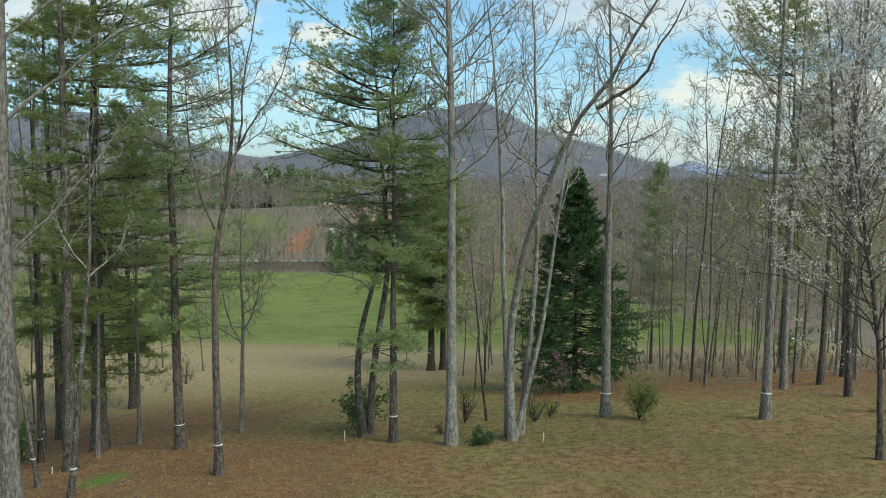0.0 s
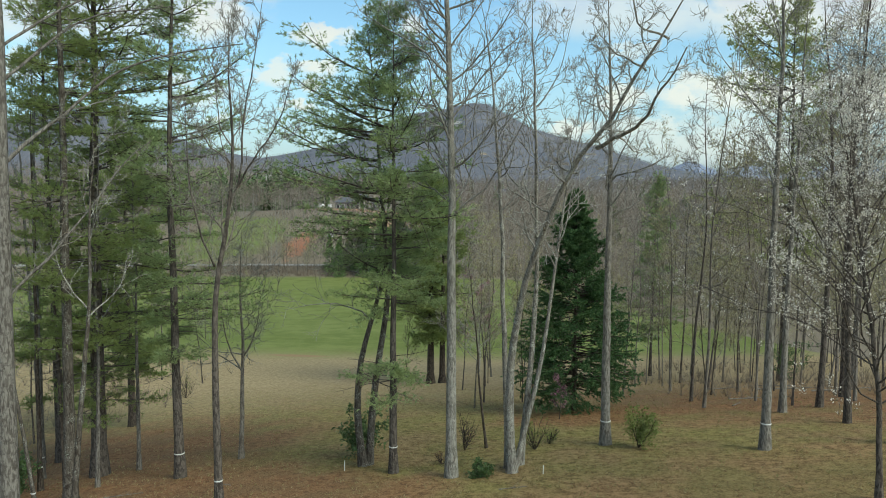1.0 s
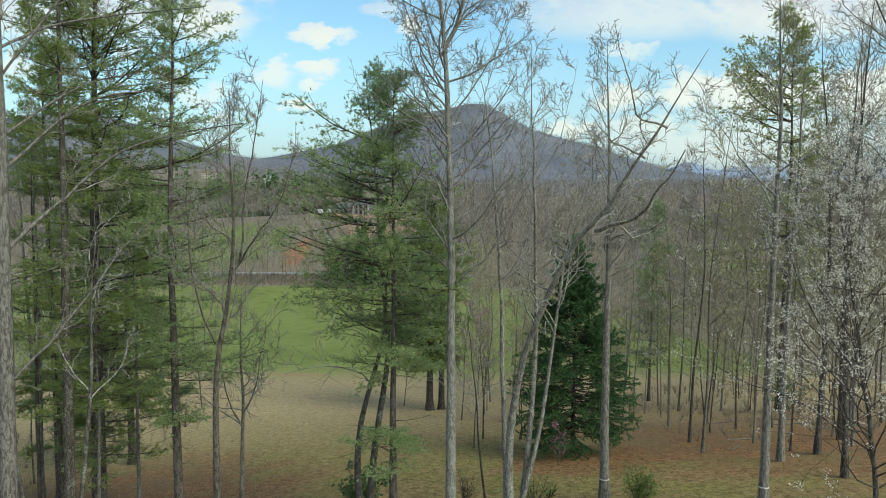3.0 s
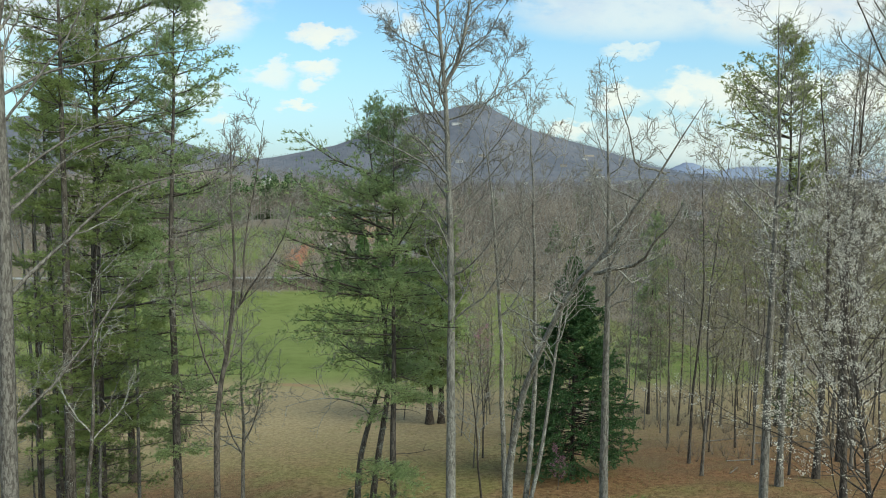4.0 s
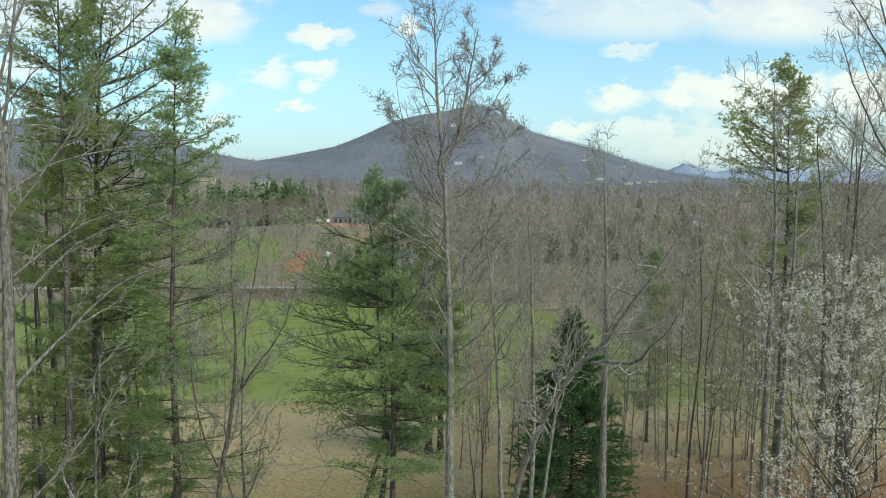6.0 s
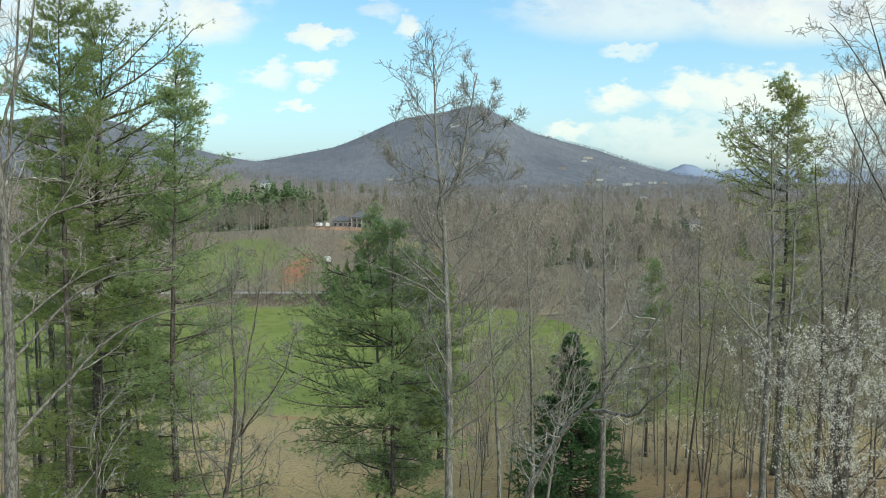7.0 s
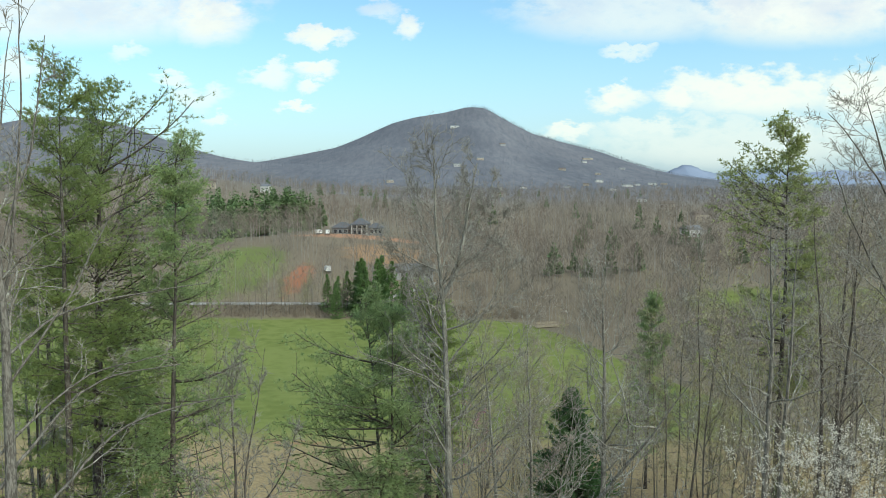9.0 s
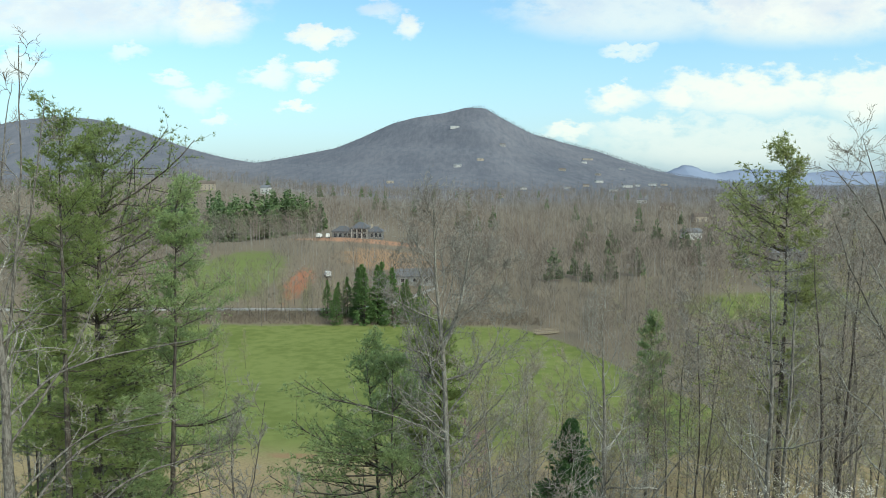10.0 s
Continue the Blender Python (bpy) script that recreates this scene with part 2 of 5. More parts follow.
def ground_material():
    m, n = material("ground")
    place = n.add("ShaderNodeNewGeometry").outputs["Position"]
    x, y, z = n.xyz(place)
    broad, mid, small = n.noise(place, 0.035, 4), n.noise(place, 0.28, 5, 0.6), n.noise(place, 2.6, 6, 0.65)
    grit = n.noise(place, 11.0, 6, 0.8)

    def spread(base, amount, by):
        return n.math("ADD", base, n.math("MULTIPLY", n.math("SUBTRACT", by, 0.5), amount))

    def patch(cx, cy, rx, ry, soft=0.35, ragged=0.9):
        a = n.math("DIVIDE", n.math("SUBTRACT", x, cx), rx)
        b = n.math("DIVIDE", n.math("SUBTRACT", y, cy), ry)
        d = n.math("SQRT", n.math("ADD", n.math("MULTIPLY", a, a), n.math("MULTIPLY", b, b)))
        return n.step(spread(spread(d, ragged, mid), ragged * 0.8, broad), 1 - soft, 1 + soft, 1.0, 0.0)

    dry = n.mix(n.step(n.math("ADD", n.math("MULTIPLY", small, 0.45), n.math("MULTIPLY", grit, 0.55)), 0.38, 0.60), (0.088, 0.058, 0.024), (0.32, 0.232, 0.112))
    moss = n.mix(n.step(n.math("ADD", n.math("MULTIPLY", small, 0.45), n.math("MULTIPLY", grit, 0.55)), 0.38, 0.60), (0.078, 0.066, 0.02), (0.275, 0.232, 0.088))
    lawn = n.mix(n.step(n.math("ADD", mid, n.math("MULTIPLY", n.math("SUBTRACT", broad, 0.5), 0.8)), 0.36, 0.64), dry, moss)
    straw = n.mix(n.step(n.math("ADD", n.math("MULTIPLY", small, 0.45), n.math("MULTIPLY", grit, 0.55)), 0.38, 0.60), (0.088, 0.042, 0.021), (0.285, 0.158, 0.08))
    litter = n.mix(n.step(mid, 0.35, 0.65), straw, n.mix(n.step(grit, 0.35, 0.65), (0.085, 0.048, 0.027), (0.235, 0.145, 0.08)))
    color = lawn
    color = n.mix(n.math("MULTIPLY", patch(-12, 27, 11, 9), 0.9), color, litter)
    color = n.mix(n.math("MULTIPLY", patch(-24, 38, 14, 18), 0.9), color, litter)
    color = n.mix(n.math("MULTIPLY", patch(38, 60, 26, 26), 0.9), color, litter)
    color = n.mix(n.math("MULTIPLY", patch(19, 58, 9, 14), 0.7), color, litter)
    color = n.mix(n.math("MULTIPLY", patch(17, 25, 12, 10, 0.5), 0.4), color, litter)
    color = n.mix(n.math("MULTIPLY", patch(2, 23, 12, 6, 0.5), 0.3), color, litter)
    color = n.mix(n.math("MULTIPLY", patch(9, 46, 5, 3.5), 0.8), color, straw)
    color = n.mix(n.math("MULTIPLY", patch(-14.2, 29.6, 1.0, 1.3, 0.4, 0.8), 0.9), color, (0.09, 0.17, 0.03))
    tan = n.mix(n.step(small, 0.3, 0.7), (0.23, 0.175, 0.095), (0.36, 0.28, 0.165))
    band = n.step(spread(y, 22, mid), 46, 84)
    color = n.mix(n.math("MULTIPLY", band, 0.9), color, tan)
    field = n.mix(n.step(spread(mid, 0.8, broad), 0.3, 0.7), (0.112, 0.138, 0.036), (0.162, 0.188, 0.058))
    field = n.mix(n.step(n.noise(n.join(n.math("MULTIPLY", x, 0.35), y, 0.0), 0.55, 4), 0.35, 0.75, 0.0, 0.12), field, (0.18, 0.205, 0.075))
    green = n.step(spread(spread(y, 9, mid), 10, broad), 104, 124)
    color = n.mix(green, color, field)
    right = n.math("MAXIMUM", n.math("SUBTRACT", x, 18.0), 0.0)
    along = n.math("ADD", y, n.math("MULTIPLY", n.math("MULTIPLY", right, right), 0.075))
    bank = n.step(spread(spread(along, 6, mid), 8, broad), 240, 245)
    woods = n.mix(n.step(small, 0.3, 0.7), (0.13, 0.105, 0.075), (0.22, 0.185, 0.14))
    color = n.mix(bank, color, woods)
    color = n.mix(patch(-86, 308, 20, 36, 0.2, 0.6), color, (0.135, 0.165, 0.055))
    color = n.mix(patch(150, 268, 60, 24, 0.2, 0.5), color, field)
    color = n.mix(patch(-57, 294, 5, 19, 0.3, 1.3), color, (0.30, 0.135, 0.08))
    color = n.mix(patch(-46, 398, 34, 14, 0.3, 0.9), color, (0.34, 0.19, 0.12))
    color = n.mix(patch(-24, 345, 22, 24, 0.3, 0.9), color, (0.30, 0.19, 0.11))
    color = n.mix(n.math("MULTIPLY", patch(-22.5, 112, 4.5, 2.2, 0.3, 0.9), 0.75), color, (0.27, 0.16, 0.095))
    # far slopes: grey winter woods, with the blue of haze mixed into the colour
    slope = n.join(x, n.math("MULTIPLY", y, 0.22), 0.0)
    hazed_hill = n.mix(n.step(n.math("ADD", n.math("MULTIPLY", n.noise(slope, 0.045, 6, 0.75), 0.6), n.math("MULTIPLY", n.noise(slope, 0.006, 4), 0.4)), 0.36, 0.64), (0.098, 0.105, 0.128), (0.158, 0.158, 0.178))
    color = n.mix(n.step(y, 700, 1500), color, hazed_hill)
    near = n.math("ADD", small, n.math("MULTIPLY", grit, 0.5))
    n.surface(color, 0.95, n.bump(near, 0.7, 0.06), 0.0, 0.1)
    return m


ground_mat = ground_material()


# ---- geometry helpers ----
class Geo:
    """Collects vertices, triangles and quads."""

    def __init__(self):
        self.v, self.f3, self.f4, self.count = [], [], [], 0

    def add(self, verts, tris=None, quads=None):
        verts = np.asarray(verts, dtype=np.float32).reshape(-1, 3)
        if tris is not None and len(tris):
            self.f3.append(np.asarray(tris, dtype=np.int64).reshape(-1, 3) + self.count)
        if quads is not None and len(quads):
            self.f4.append(np.asarray(quads, dtype=np.int64).reshape(-1, 4) + self.count)
        self.v.append(verts)
        self.count += len(verts)

    def mesh(self, name, mat, smooth=True):
        me = bpy.data.meshes.new(name)
        v = np.concatenate(self.v)
        t = np.concatenate(self.f3) if self.f3 else np.zeros((0, 3), np.int64)
        q = np.concatenate(self.f4) if self.f4 else np.zeros((0, 4), np.int64)
        me.vertices.add(len(v))
        me.vertices.foreach_set("co", v.ravel())
        me.loops.add(t.size + q.size)
        me.loops.foreach_set("vertex_index", np.concatenate([t.ravel(), q.ravel()]).astype(np.int32))
        me.polygons.add(len(t) + len(q))
        starts = np.concatenate([np.arange(len(t)) * 3, t.size + np.arange(len(q)) * 4])
        me.polygons.foreach_set("loop_start", starts.astype(np.int32))
        me.polygons.foreach_set("use_smooth", np.full(len(t) + len(q), smooth))
        me.materials.append(mat)
        me.update(calc_edges=True)
        me.validate()
        return me


def part(name, shape, mat, parent, label="", smooth=True):
    """One mesh object under a thing, from a Geo or a bmesh."""
    if isinstance(shape, Geo):
        me = shape.mesh(name, mat, smooth)
    else:
        me = bpy.data.meshes.new(name)
        shape.to_mesh(me)
        shape.free()
        me.materials.append(mat)
    ob = new(name, me)
    ob.parent = parent
    return tagged(ob, label)


def unit(a):
    return a / np.maximum(np.linalg.norm(a, axis=-1, keepdims=True), 1e-9)


def tubes(geo, pts, rad, sides):
    """Tapered round limbs along n lines of k points each."""
    n_, k = pts.shape[:2]
    t = unit(np.gradient(pts, axis=1))
    mean = unit(pts[:, -1] - pts[:, 0])
    ref = np.where(np.abs(mean[:, 2:3]) < 0.8, np.array([[0, 0, 1.0]]), np.array([[1.0, 0, 0]]))
    side = unit(np.cross(t, ref[:, None, :]))
    up = np.cross(side, t)
    a = np.arange(sides) / sides * 2 * np.pi
    ring = pts[:, :, None] + rad[:, :, None, None] * (np.cos(a)[:, None] * side[:, :, None] + np.sin(a)[:, None] * up[:, :, None])
    i = np.arange(n_)[:, None, None] * k * sides
    j = np.arange(k - 1)[None, :, None] * sides
    s = np.arange(sides)[None, None, :]
    e = (s + 1) % sides
    quads = np.stack([i + j + s, i + j + e, i + j + sides + e, i + j + sides + s], -1)
    geo.add(ring.reshape(-1, 3), None, quads.reshape(-1, 4))


def grow(rng, p, d, length, r, k, wander, lift, taper=0.35):
    """Lines that set out from p along d, wander, and bend upwards by lift."""
    pts, d = [p], d.copy()
    for _ in range(k):
        d = unit(d + wander * rng.standard_normal(d.shape) + np.array([0, 0, 1.0]) * np.reshape(lift, (-1, 1)))
        pts.append(pts[-1] + d * (length / k)[:, None])
    rad = r[:, None] * (1 - (1 - taper) * np.linspace(0, 1, k + 1)[None, :])
    return np.stack(pts, 1), rad


def spawn(rng, pts, rad, length, m, t0, t1, spread, ratio, thin, flatness=1.0, least=0.004, droop=0.55):
    """m side shoots on every line, between t0 and t1 of its way."""
    n_, k = pts.shape[:2]
    t = t0 + (t1 - t0) * (np.arange(m)[None, :] + rng.random((n_, m))) / m
    f = np.clip(t * (k - 1), 0, k - 1.001)
    i = f.astype(int)
    w = (f - i)[..., None]
    rows = np.arange(n_)[:, None]
    p = pts[rows, i] * (1 - w) + pts[rows, i + 1] * w
    tangent = unit(pts[rows, i + 1] - pts[rows, i])
    r = rad[rows, i] * (1 - w[..., 0]) + rad[rows, i + 1] * w[..., 0]
    q = rng.standard_normal(p.shape)
    q[..., 2] *= flatness
    q = unit(q - tangent * (q * tangent).sum(-1, keepdims=True))
    a = np.radians(spread) * (0.75 + 0.5 * rng.random((n_, m, 1)))
    d = tangent * np.cos(a) + q * np.sin(a)
    size = ratio * length[:, None] * (1 - droop * (t - t0) / max(t1 - t0, 1e-6)) * (0.65 + 0.7 * rng.random((n_, m)))
    return p.reshape(-1, 3), unit(d).reshape(-1, 3), size.ravel(), np.maximum(r * thin, least).ravel()


def blades(geo, rng, centres, ways, count, length, width, scatter):
    """Bundles of narrow pointed blades: needles, grass."""
    n_ = len(centres)
    d = unit(ways[:, None] + scatter * rng.standard_normal((n_, count, 3)))
    side = unit(np.cross(d, rng.standard_normal((n_, count, 3)))) * width * 0.5
    l = length * (0.7 + 0.6 * rng.random((n_, count, 1)))
    c = np.repeat(centres[:, None], count, 1)
    v = np.stack([c - side, c + side, c + d * l], 2)
    geo.add(v.reshape(-1, 3), np.arange(n_ * count * 3).reshape(-1, 3))


def leaves(geo, rng, centres, size, spread=0.0):
    """Small folded leaves, four corners and a bent middle line."""
    n_ = len(centres)
    c = centres + spread * rng.standard_normal((n_, 3))
    d = unit(rng.standard_normal((n_, 3)))
    s = unit(np.cross(d, rng.standard_normal((n_, 3))))
    u = np.cross(d, s)
    l = (size * (0.7 + 0.6 * rng.random((n_, 1))))
    v = np.stack([c - d * l, c + s * l * 0.45 + u * l * 0.15, c + d * l, c - s * l * 0.45 + u * l * 0.15], 1)
    i = np.arange(n_)[:, None] * 4
    geo.add(v.reshape(-1, 3), np.concatenate([i + np.array([[0, 1, 2]]), i + np.array([[0, 2, 3]])]))


# ---- the lie of the land ----
WAY_Y = [-400, 0, 20, 28, 35, 48, 57, 77, 116, 170, 240, 252, 259, 266, 290, 330, 414, 600, 1000, 1800, 5000]
WAY_Z = [9, 3.2, 2.2, 1.1, 0, -2.2, -4, -8, -13.6, -17, -18, -18.0, -17.4, -17.2, -13.8, -12.0, -10.0, -6, 2, 8, 8]
RIDGE_X = [-1800, -880, -630, -517, -405, -236, -124, 17, 129, 214, 298, 438, 607, 776, 972, 1085, 1337, 1900]
RIDGE_Z = [70, 138, 190, 213, 257, 334, 364, 386, 413, 408, 359, 286, 238, 195, 124, 92, 48, 30]


def land(x, y):
    x, y = np.asarray(x, float), np.asarray(y, float)
    z = np.interp(y, WAY_Y, WAY_Z)
    fade = np.clip((95 - y) / 55, 0, 1)
    z = z + (0.06 * np.clip(x, -11, 40) + 0.13 * np.clip(x + 11, -40, 0)) * fade
    z = z + 0.5 * np.sin(x * 0.05 + 1) * np.sin(y * 0.043) * np.clip((y - 50) / 60, 0, 1) * np.clip((235 - y) / 60, 0, 1)
    # the knoll with the long house and the slopes of grass beside it
    z = z + 8.8 * np.exp(-((x + 52) / 62) ** 2 - (np.minimum(y - 390, 0) / 95) ** 2 - (np.maximum(y - 430, 0) / 120) ** 2)
    z = z + 9.0 * np.exp(-((x + 150) / 80) ** 2 - ((y - 360) / 70) ** 2)
    # the wooded rise and the hill behind it
    z = z + 38 * np.exp(-((x + 400) / 230) ** 2 - ((y - 1050) / 300) ** 2)
    z = z + 235 * np.exp(-((x + 1350) / 480) ** 2 - ((y - 2650) / 600) ** 2)
    # the mountain
    s = np.clip((y - 1750) / 1900, 0, 1)
    back = np.clip((y - 3650) / 1300, 0, 1)
    crest = np.interp(x, RIDGE_X, RIDGE_Z) - 8
    folds = 1 + 0.10 * np.sin(x * 0.011 + y * 0.004) * np.sin(y * 0.0061 + 1.3) * 4 * s * (1 - s)
    return z + np.maximum(crest, 0) * (0.35 * s + 0.65 * s * s) * folds * (1 - 0.9 * back ** 1.5)


def build_ground():
    ys = np.unique(np.concatenate([np.arange(-300, 0, 20), np.arange(0, 130, 1.6), np.arange(130, 300, 3), np.arange(300, 700, 10),
                                   np.arange(700, 2000, 30), np.arange(2000, 4960, 40)]))
    us = np.linspace(-1.25, 1.25, 201)
    us = np.sign(us) * np.abs(us) ** 1.25
    gy = np.repeat(ys[:, None], len(us), 1)
    gx = us[None, :] * (gy + 420) * 0.9
    geo = Geo()
    r, c = gy.shape
    i = np.arange(r - 1)[:, None] * c + np.arange(c - 1)[None, :]
    geo.add(np.stack([gx, gy, land(gx, gy)], -1), None, np.stack([i, i + 1, i + c + 1, i + c], -1))
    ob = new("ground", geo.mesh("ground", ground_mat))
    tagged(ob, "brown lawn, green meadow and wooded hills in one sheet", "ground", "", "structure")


build_ground()


def far_range():
    m, n = material("hazed_distant_hills")
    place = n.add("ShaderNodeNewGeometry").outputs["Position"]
    # this blue is the haze of distance, put straight into the base colour
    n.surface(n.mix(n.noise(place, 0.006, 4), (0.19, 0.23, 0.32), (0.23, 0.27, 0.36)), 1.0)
    xs = np.linspace(300, 3600, 150)
    rng = np.random.default_rng(3)
    top = 92 + 62 * np.exp(-((xs - 1610) / 130) ** 2) + 40 * np.exp(-((xs - 2080) / 260) ** 2) + 30 * np.exp(-((xs - 2700) / 300) ** 2)
    top += 5 * np.sin(xs * 0.02) + 2 * rng.standard_normal(len(xs))
    rows = [np.stack([xs, np.full_like(xs, 4550 + 330 * f), 5 + top * f], -1) for f in (0, 0.3, 0.6, 0.85, 1.0)]
    rows.append(np.stack([xs, np.full_like(xs, 4955), np.full_like(xs, 0.0)], -1))
    g = Geo()
    i = np.arange(len(rows) - 1)[:, None] * len(xs) + np.arange(len(xs) - 1)[None, :]
    g.add(np.stack(rows), None, np.stack([i, i + 1, i + len(xs) + 1, i + len(xs)], -1))
    tagged(new("backdrop", g.mesh("backdrop", m)), "mountain range on the horizon, painted pale blue for the haze", "mountains", "", "structure")


far_range()


def road():
    m, n = material("pale_asphalt")
    place = n.add("ShaderNodeNewGeometry").outputs["Position"]
    n.surface(n.mix(n.noise(place, 0.8, 5), (0.27, 0.263, 0.25), (0.36, 0.35, 0.33)), 0.9)
    xs = np.linspace(-260, -2, 80)
    g = Geo()
    mid = 263.5 + 1.2 * np.sin(xs * 0.02) + 0.02 * np.clip(xs + 40, 0, 60) ** 2
    rows = []
    for dy, dz in ((-1.7, 0.02), (-1.7, 0.12), (0.0, 0.18), (1.7, 0.12), (1.7, 0.02)):
        rows.append(np.stack([xs, mid + dy, land(xs, mid + dy) + dz + 0.12], -1))
    i = np.arange(4)[:, None] * len(xs) + np.arange(len(xs) - 1)[None, :]
    g.add(np.stack(rows), None, np.stack([i, i + 1, i + len(xs) + 1, i + len(xs)], -1))
    tagged(new("road", g.mesh("road", m)), "pale grey country road along the meadow edge", "road", "", "structure")


road()


# ---- trees ----
def root(name, label, category, x, y, group=""):
    ob = new(name)
    ob.location = (x, y, float(land(x, y)) - 0.05)
    return tagged(ob, label, category, group)


def trunk_line(height, radius, bend, rng, k=16, taper=0.12, wobble=0.06):
    """A stem from the ground up; bend: offsets (share of height, dx, dy)."""
    s = np.linspace(0, 1, k + 1)
    keys = [(0, 0, 0)] + list(bend)
    fx = np.interp(s, [b[0] for b in keys], [b[1] for b in keys])
    fy = np.interp(s, [b[0] for b in keys], [b[2] for b in keys])
    for _ in range(2):
        fx[1:-1] = (fx[:-2] + 2 * fx[1:-1] + fx[2:]) / 4
        fy[1:-1] = (fy[:-2] + 2 * fy[1:-1] + fy[2:]) / 4
    w = np.cumsum(rng.standard_normal((k + 1, 2)), 0) * wobble
    w -= w[0]
    pts = np.stack([fx + w[:, 0] * s, fy + w[:, 1] * s, height * s], -1)
    rad = radius * (1 - (1 - taper) * s ** 0.9)
    rad = rad * (1 - 0.8 * s ** 9)
    rad[0] *= 1.35
    return pts[None], rad[None]


def tape_ring(parent, pts, rad, up=1.3):
    s = up / pts[0, -1, 2] * (pts.shape[1] - 1)
    i = int(s)
    c = pts[0, i] + (pts[0, i + 1] - pts[0, i]) * (s - i)
    r = rad[0, i] + (rad[0, i + 1] - rad[0, i]) * (s - i)
    g = Geo()
    line = np.stack([c + [0, 0, dz] for dz in (-0.026, -0.025, 0.025, 0.026)])
    tubes(g, line[None], np.array([[r * 0.9, r + 0.012, r + 0.012, r * 0.9]]), 12)
    part("tape_band", g, tape_white, parent, "white survey tape round the trunk")


def arm_line(points, k=16):
    """A limb through a few bends, rounded between them."""
    p = np.array(points, float)
    t = np.concatenate([[0], np.cumsum(np.linalg.norm(np.diff(p, axis=0), axis=1))])
    line = np.stack([np.interp(np.linspace(0, t[-1], k + 1), t, p[:, i]) for i in range(3)], -1)
    line[1:-1] = (line[:-2] + 2 * line[1:-1] + line[2:]) / 4
    return line


def bare_tree(x, y, height, diameter, seed, bend=(), crown=0.4, limbs=16, reach=0.28, spread=52, lift=0.10, mat=None, twig=None,
              label="tall bare deciduous tree with grey bark", tape=False, fine=1.0, forks=(), wander=0.16, name="bare_tree", sub=7, plain=False, cones=0.0, taper=0.12, wobble=0.06,
              arms=(), buds=0, limb_mat=None):
    """forks: further stems (share of height where they start, dx, dy, dz to the tip, share of radius); arms: (radius, bends) of single great limbs."""
    rng = np.random.default_rng(seed)
    tree = root(name, label, "tree", x, y, "bare trees at the wood's edge")
    mat, twig, limb_mat = mat or bark_grey, twig or twig_grey, limb_mat or bark_limb
    pts, rad = trunk_line(height, diameter / 2, bend, rng, 16, taper, wobble)
    stems = [(pts, rad, crown)]
    for start, dx, dy, dz, share in forks:
        i = int(round(start * 16))
        a = pts[0, i]
        s = np.linspace(0, 1, 17)[:, None]
        line = a + s * np.array([dx, dy, 0]) * (1.4 - 0.4 * s) + s * np.array([0, 0, dz]) * (0.4 + 0.6 * s)
        line = line + np.cumsum(rng.standard_normal((17, 3)), 0) * 0.05 * s
        stems.append((line[None], (rad[0, i] * share * (1 - 0.85 * s[:, 0]))[None], 0.22))
    for r0, bends in arms:
        line = arm_line(bends) + np.cumsum(rng.standard_normal((17, 3)), 0) * 0.025
        stems.append((line[None], (r0 * (1 - 0.78 * np.linspace(0, 1, 17)))[None], 0.12))
    g = Geo()
    lines = []
    for p, r, c in stems:
        if p is pts:
            tubes(g, p, r, 6 if plain else 12)
        else:
            fork = Geo()
            tubes(fork, p, r, 9)
            part("limb", fork, mat, tree)
        size = np.linalg.norm(np.diff(p[0], axis=0), axis=1).sum()
        count = max(5, int(limbs * (1.0 if p is pts else size / height * 1.1)))
        whole_ = height if p is pts else min(height, 1.9 * size)
        q, d, l, rr = spawn(rng, p, r, np.array([whole_]), count, c, 0.98, spread, reach, 0.5, 1.0, 0.012)
        lines.append(grow(rng, q, d, l, np.minimum(rr, min(0.05, 0.08 * diameter + 0.012)), 7, wander, lift, 0.25) + (l,))
    part("trunk", g, mat, tree)
    f = Geo()
    whole, tips = Geo(), []
    for lp, lr, l in lines:
        q, d, l2, r2 = spawn(rng, lp, lr, l, sub, 0.15, 1.0, 50, 0.48, 0.6, 1.0, 0.013)
        p2, w2 = grow(rng, q, d, l2, r2, 2 if plain else 4, 0.26, lift * 0.9, 0.45)
        if plain:
            tubes(whole, lp[:, ::2], np.maximum(lr[:, ::2] * 1.25, 0.016), 4)
            tubes(whole, p2, w2 * 1.3, 3)
            for src, wide, many, long, half in ((p2, l2, 6, 0.62, 0.019), (None, None, 2, 0.62, 0.014)):
                src, wide = (src, wide) if src is not None else (p3, l3)
                q, d, l3, _ = spawn(rng, src, np.ones(src.shape[:2]), wide, many, 0.1, 1.0, 44, long, 0.6, 1.0, 0.006)
                l3 = np.maximum(l3, 0.4)
                tip = q + unit(d + [0, 0, 0.25]) * l3[:, None]
                p3 = np.stack([q, (q + tip) / 2 + rng.standard_normal(q.shape) * 0.03, tip], 1)
                side = unit(np.cross(d, rng.standard_normal(d.shape))) * half
                f.add(np.stack([q - side, q + side, tip], 1), np.arange(len(q) * 3).reshape(-1, 3))
            tips.append(p3[:, 2])
            continue
        for j in range(len(lp)):
            one = Geo()
            tubes(one, lp[j:j + 1], lr[j:j + 1], 6)
            tubes(one, p2[j * sub:(j + 1) * sub], w2[j * sub:(j + 1) * sub], 4)
            part("limb", one, limb_mat, tree)
        q, d, l3, r3 = spawn(rng, p2, w2, l2, max(2, int(4.2 * fine)), 0.1, 1.0, 46, 0.5, 0.65, 1.0, 0.0095)
        p3, w3 = grow(rng, q, d, np.maximum(l3, 0.25), r3, 2, 0.22, 0.12, 0.6)
        tubes(f, p3, w3, 3)
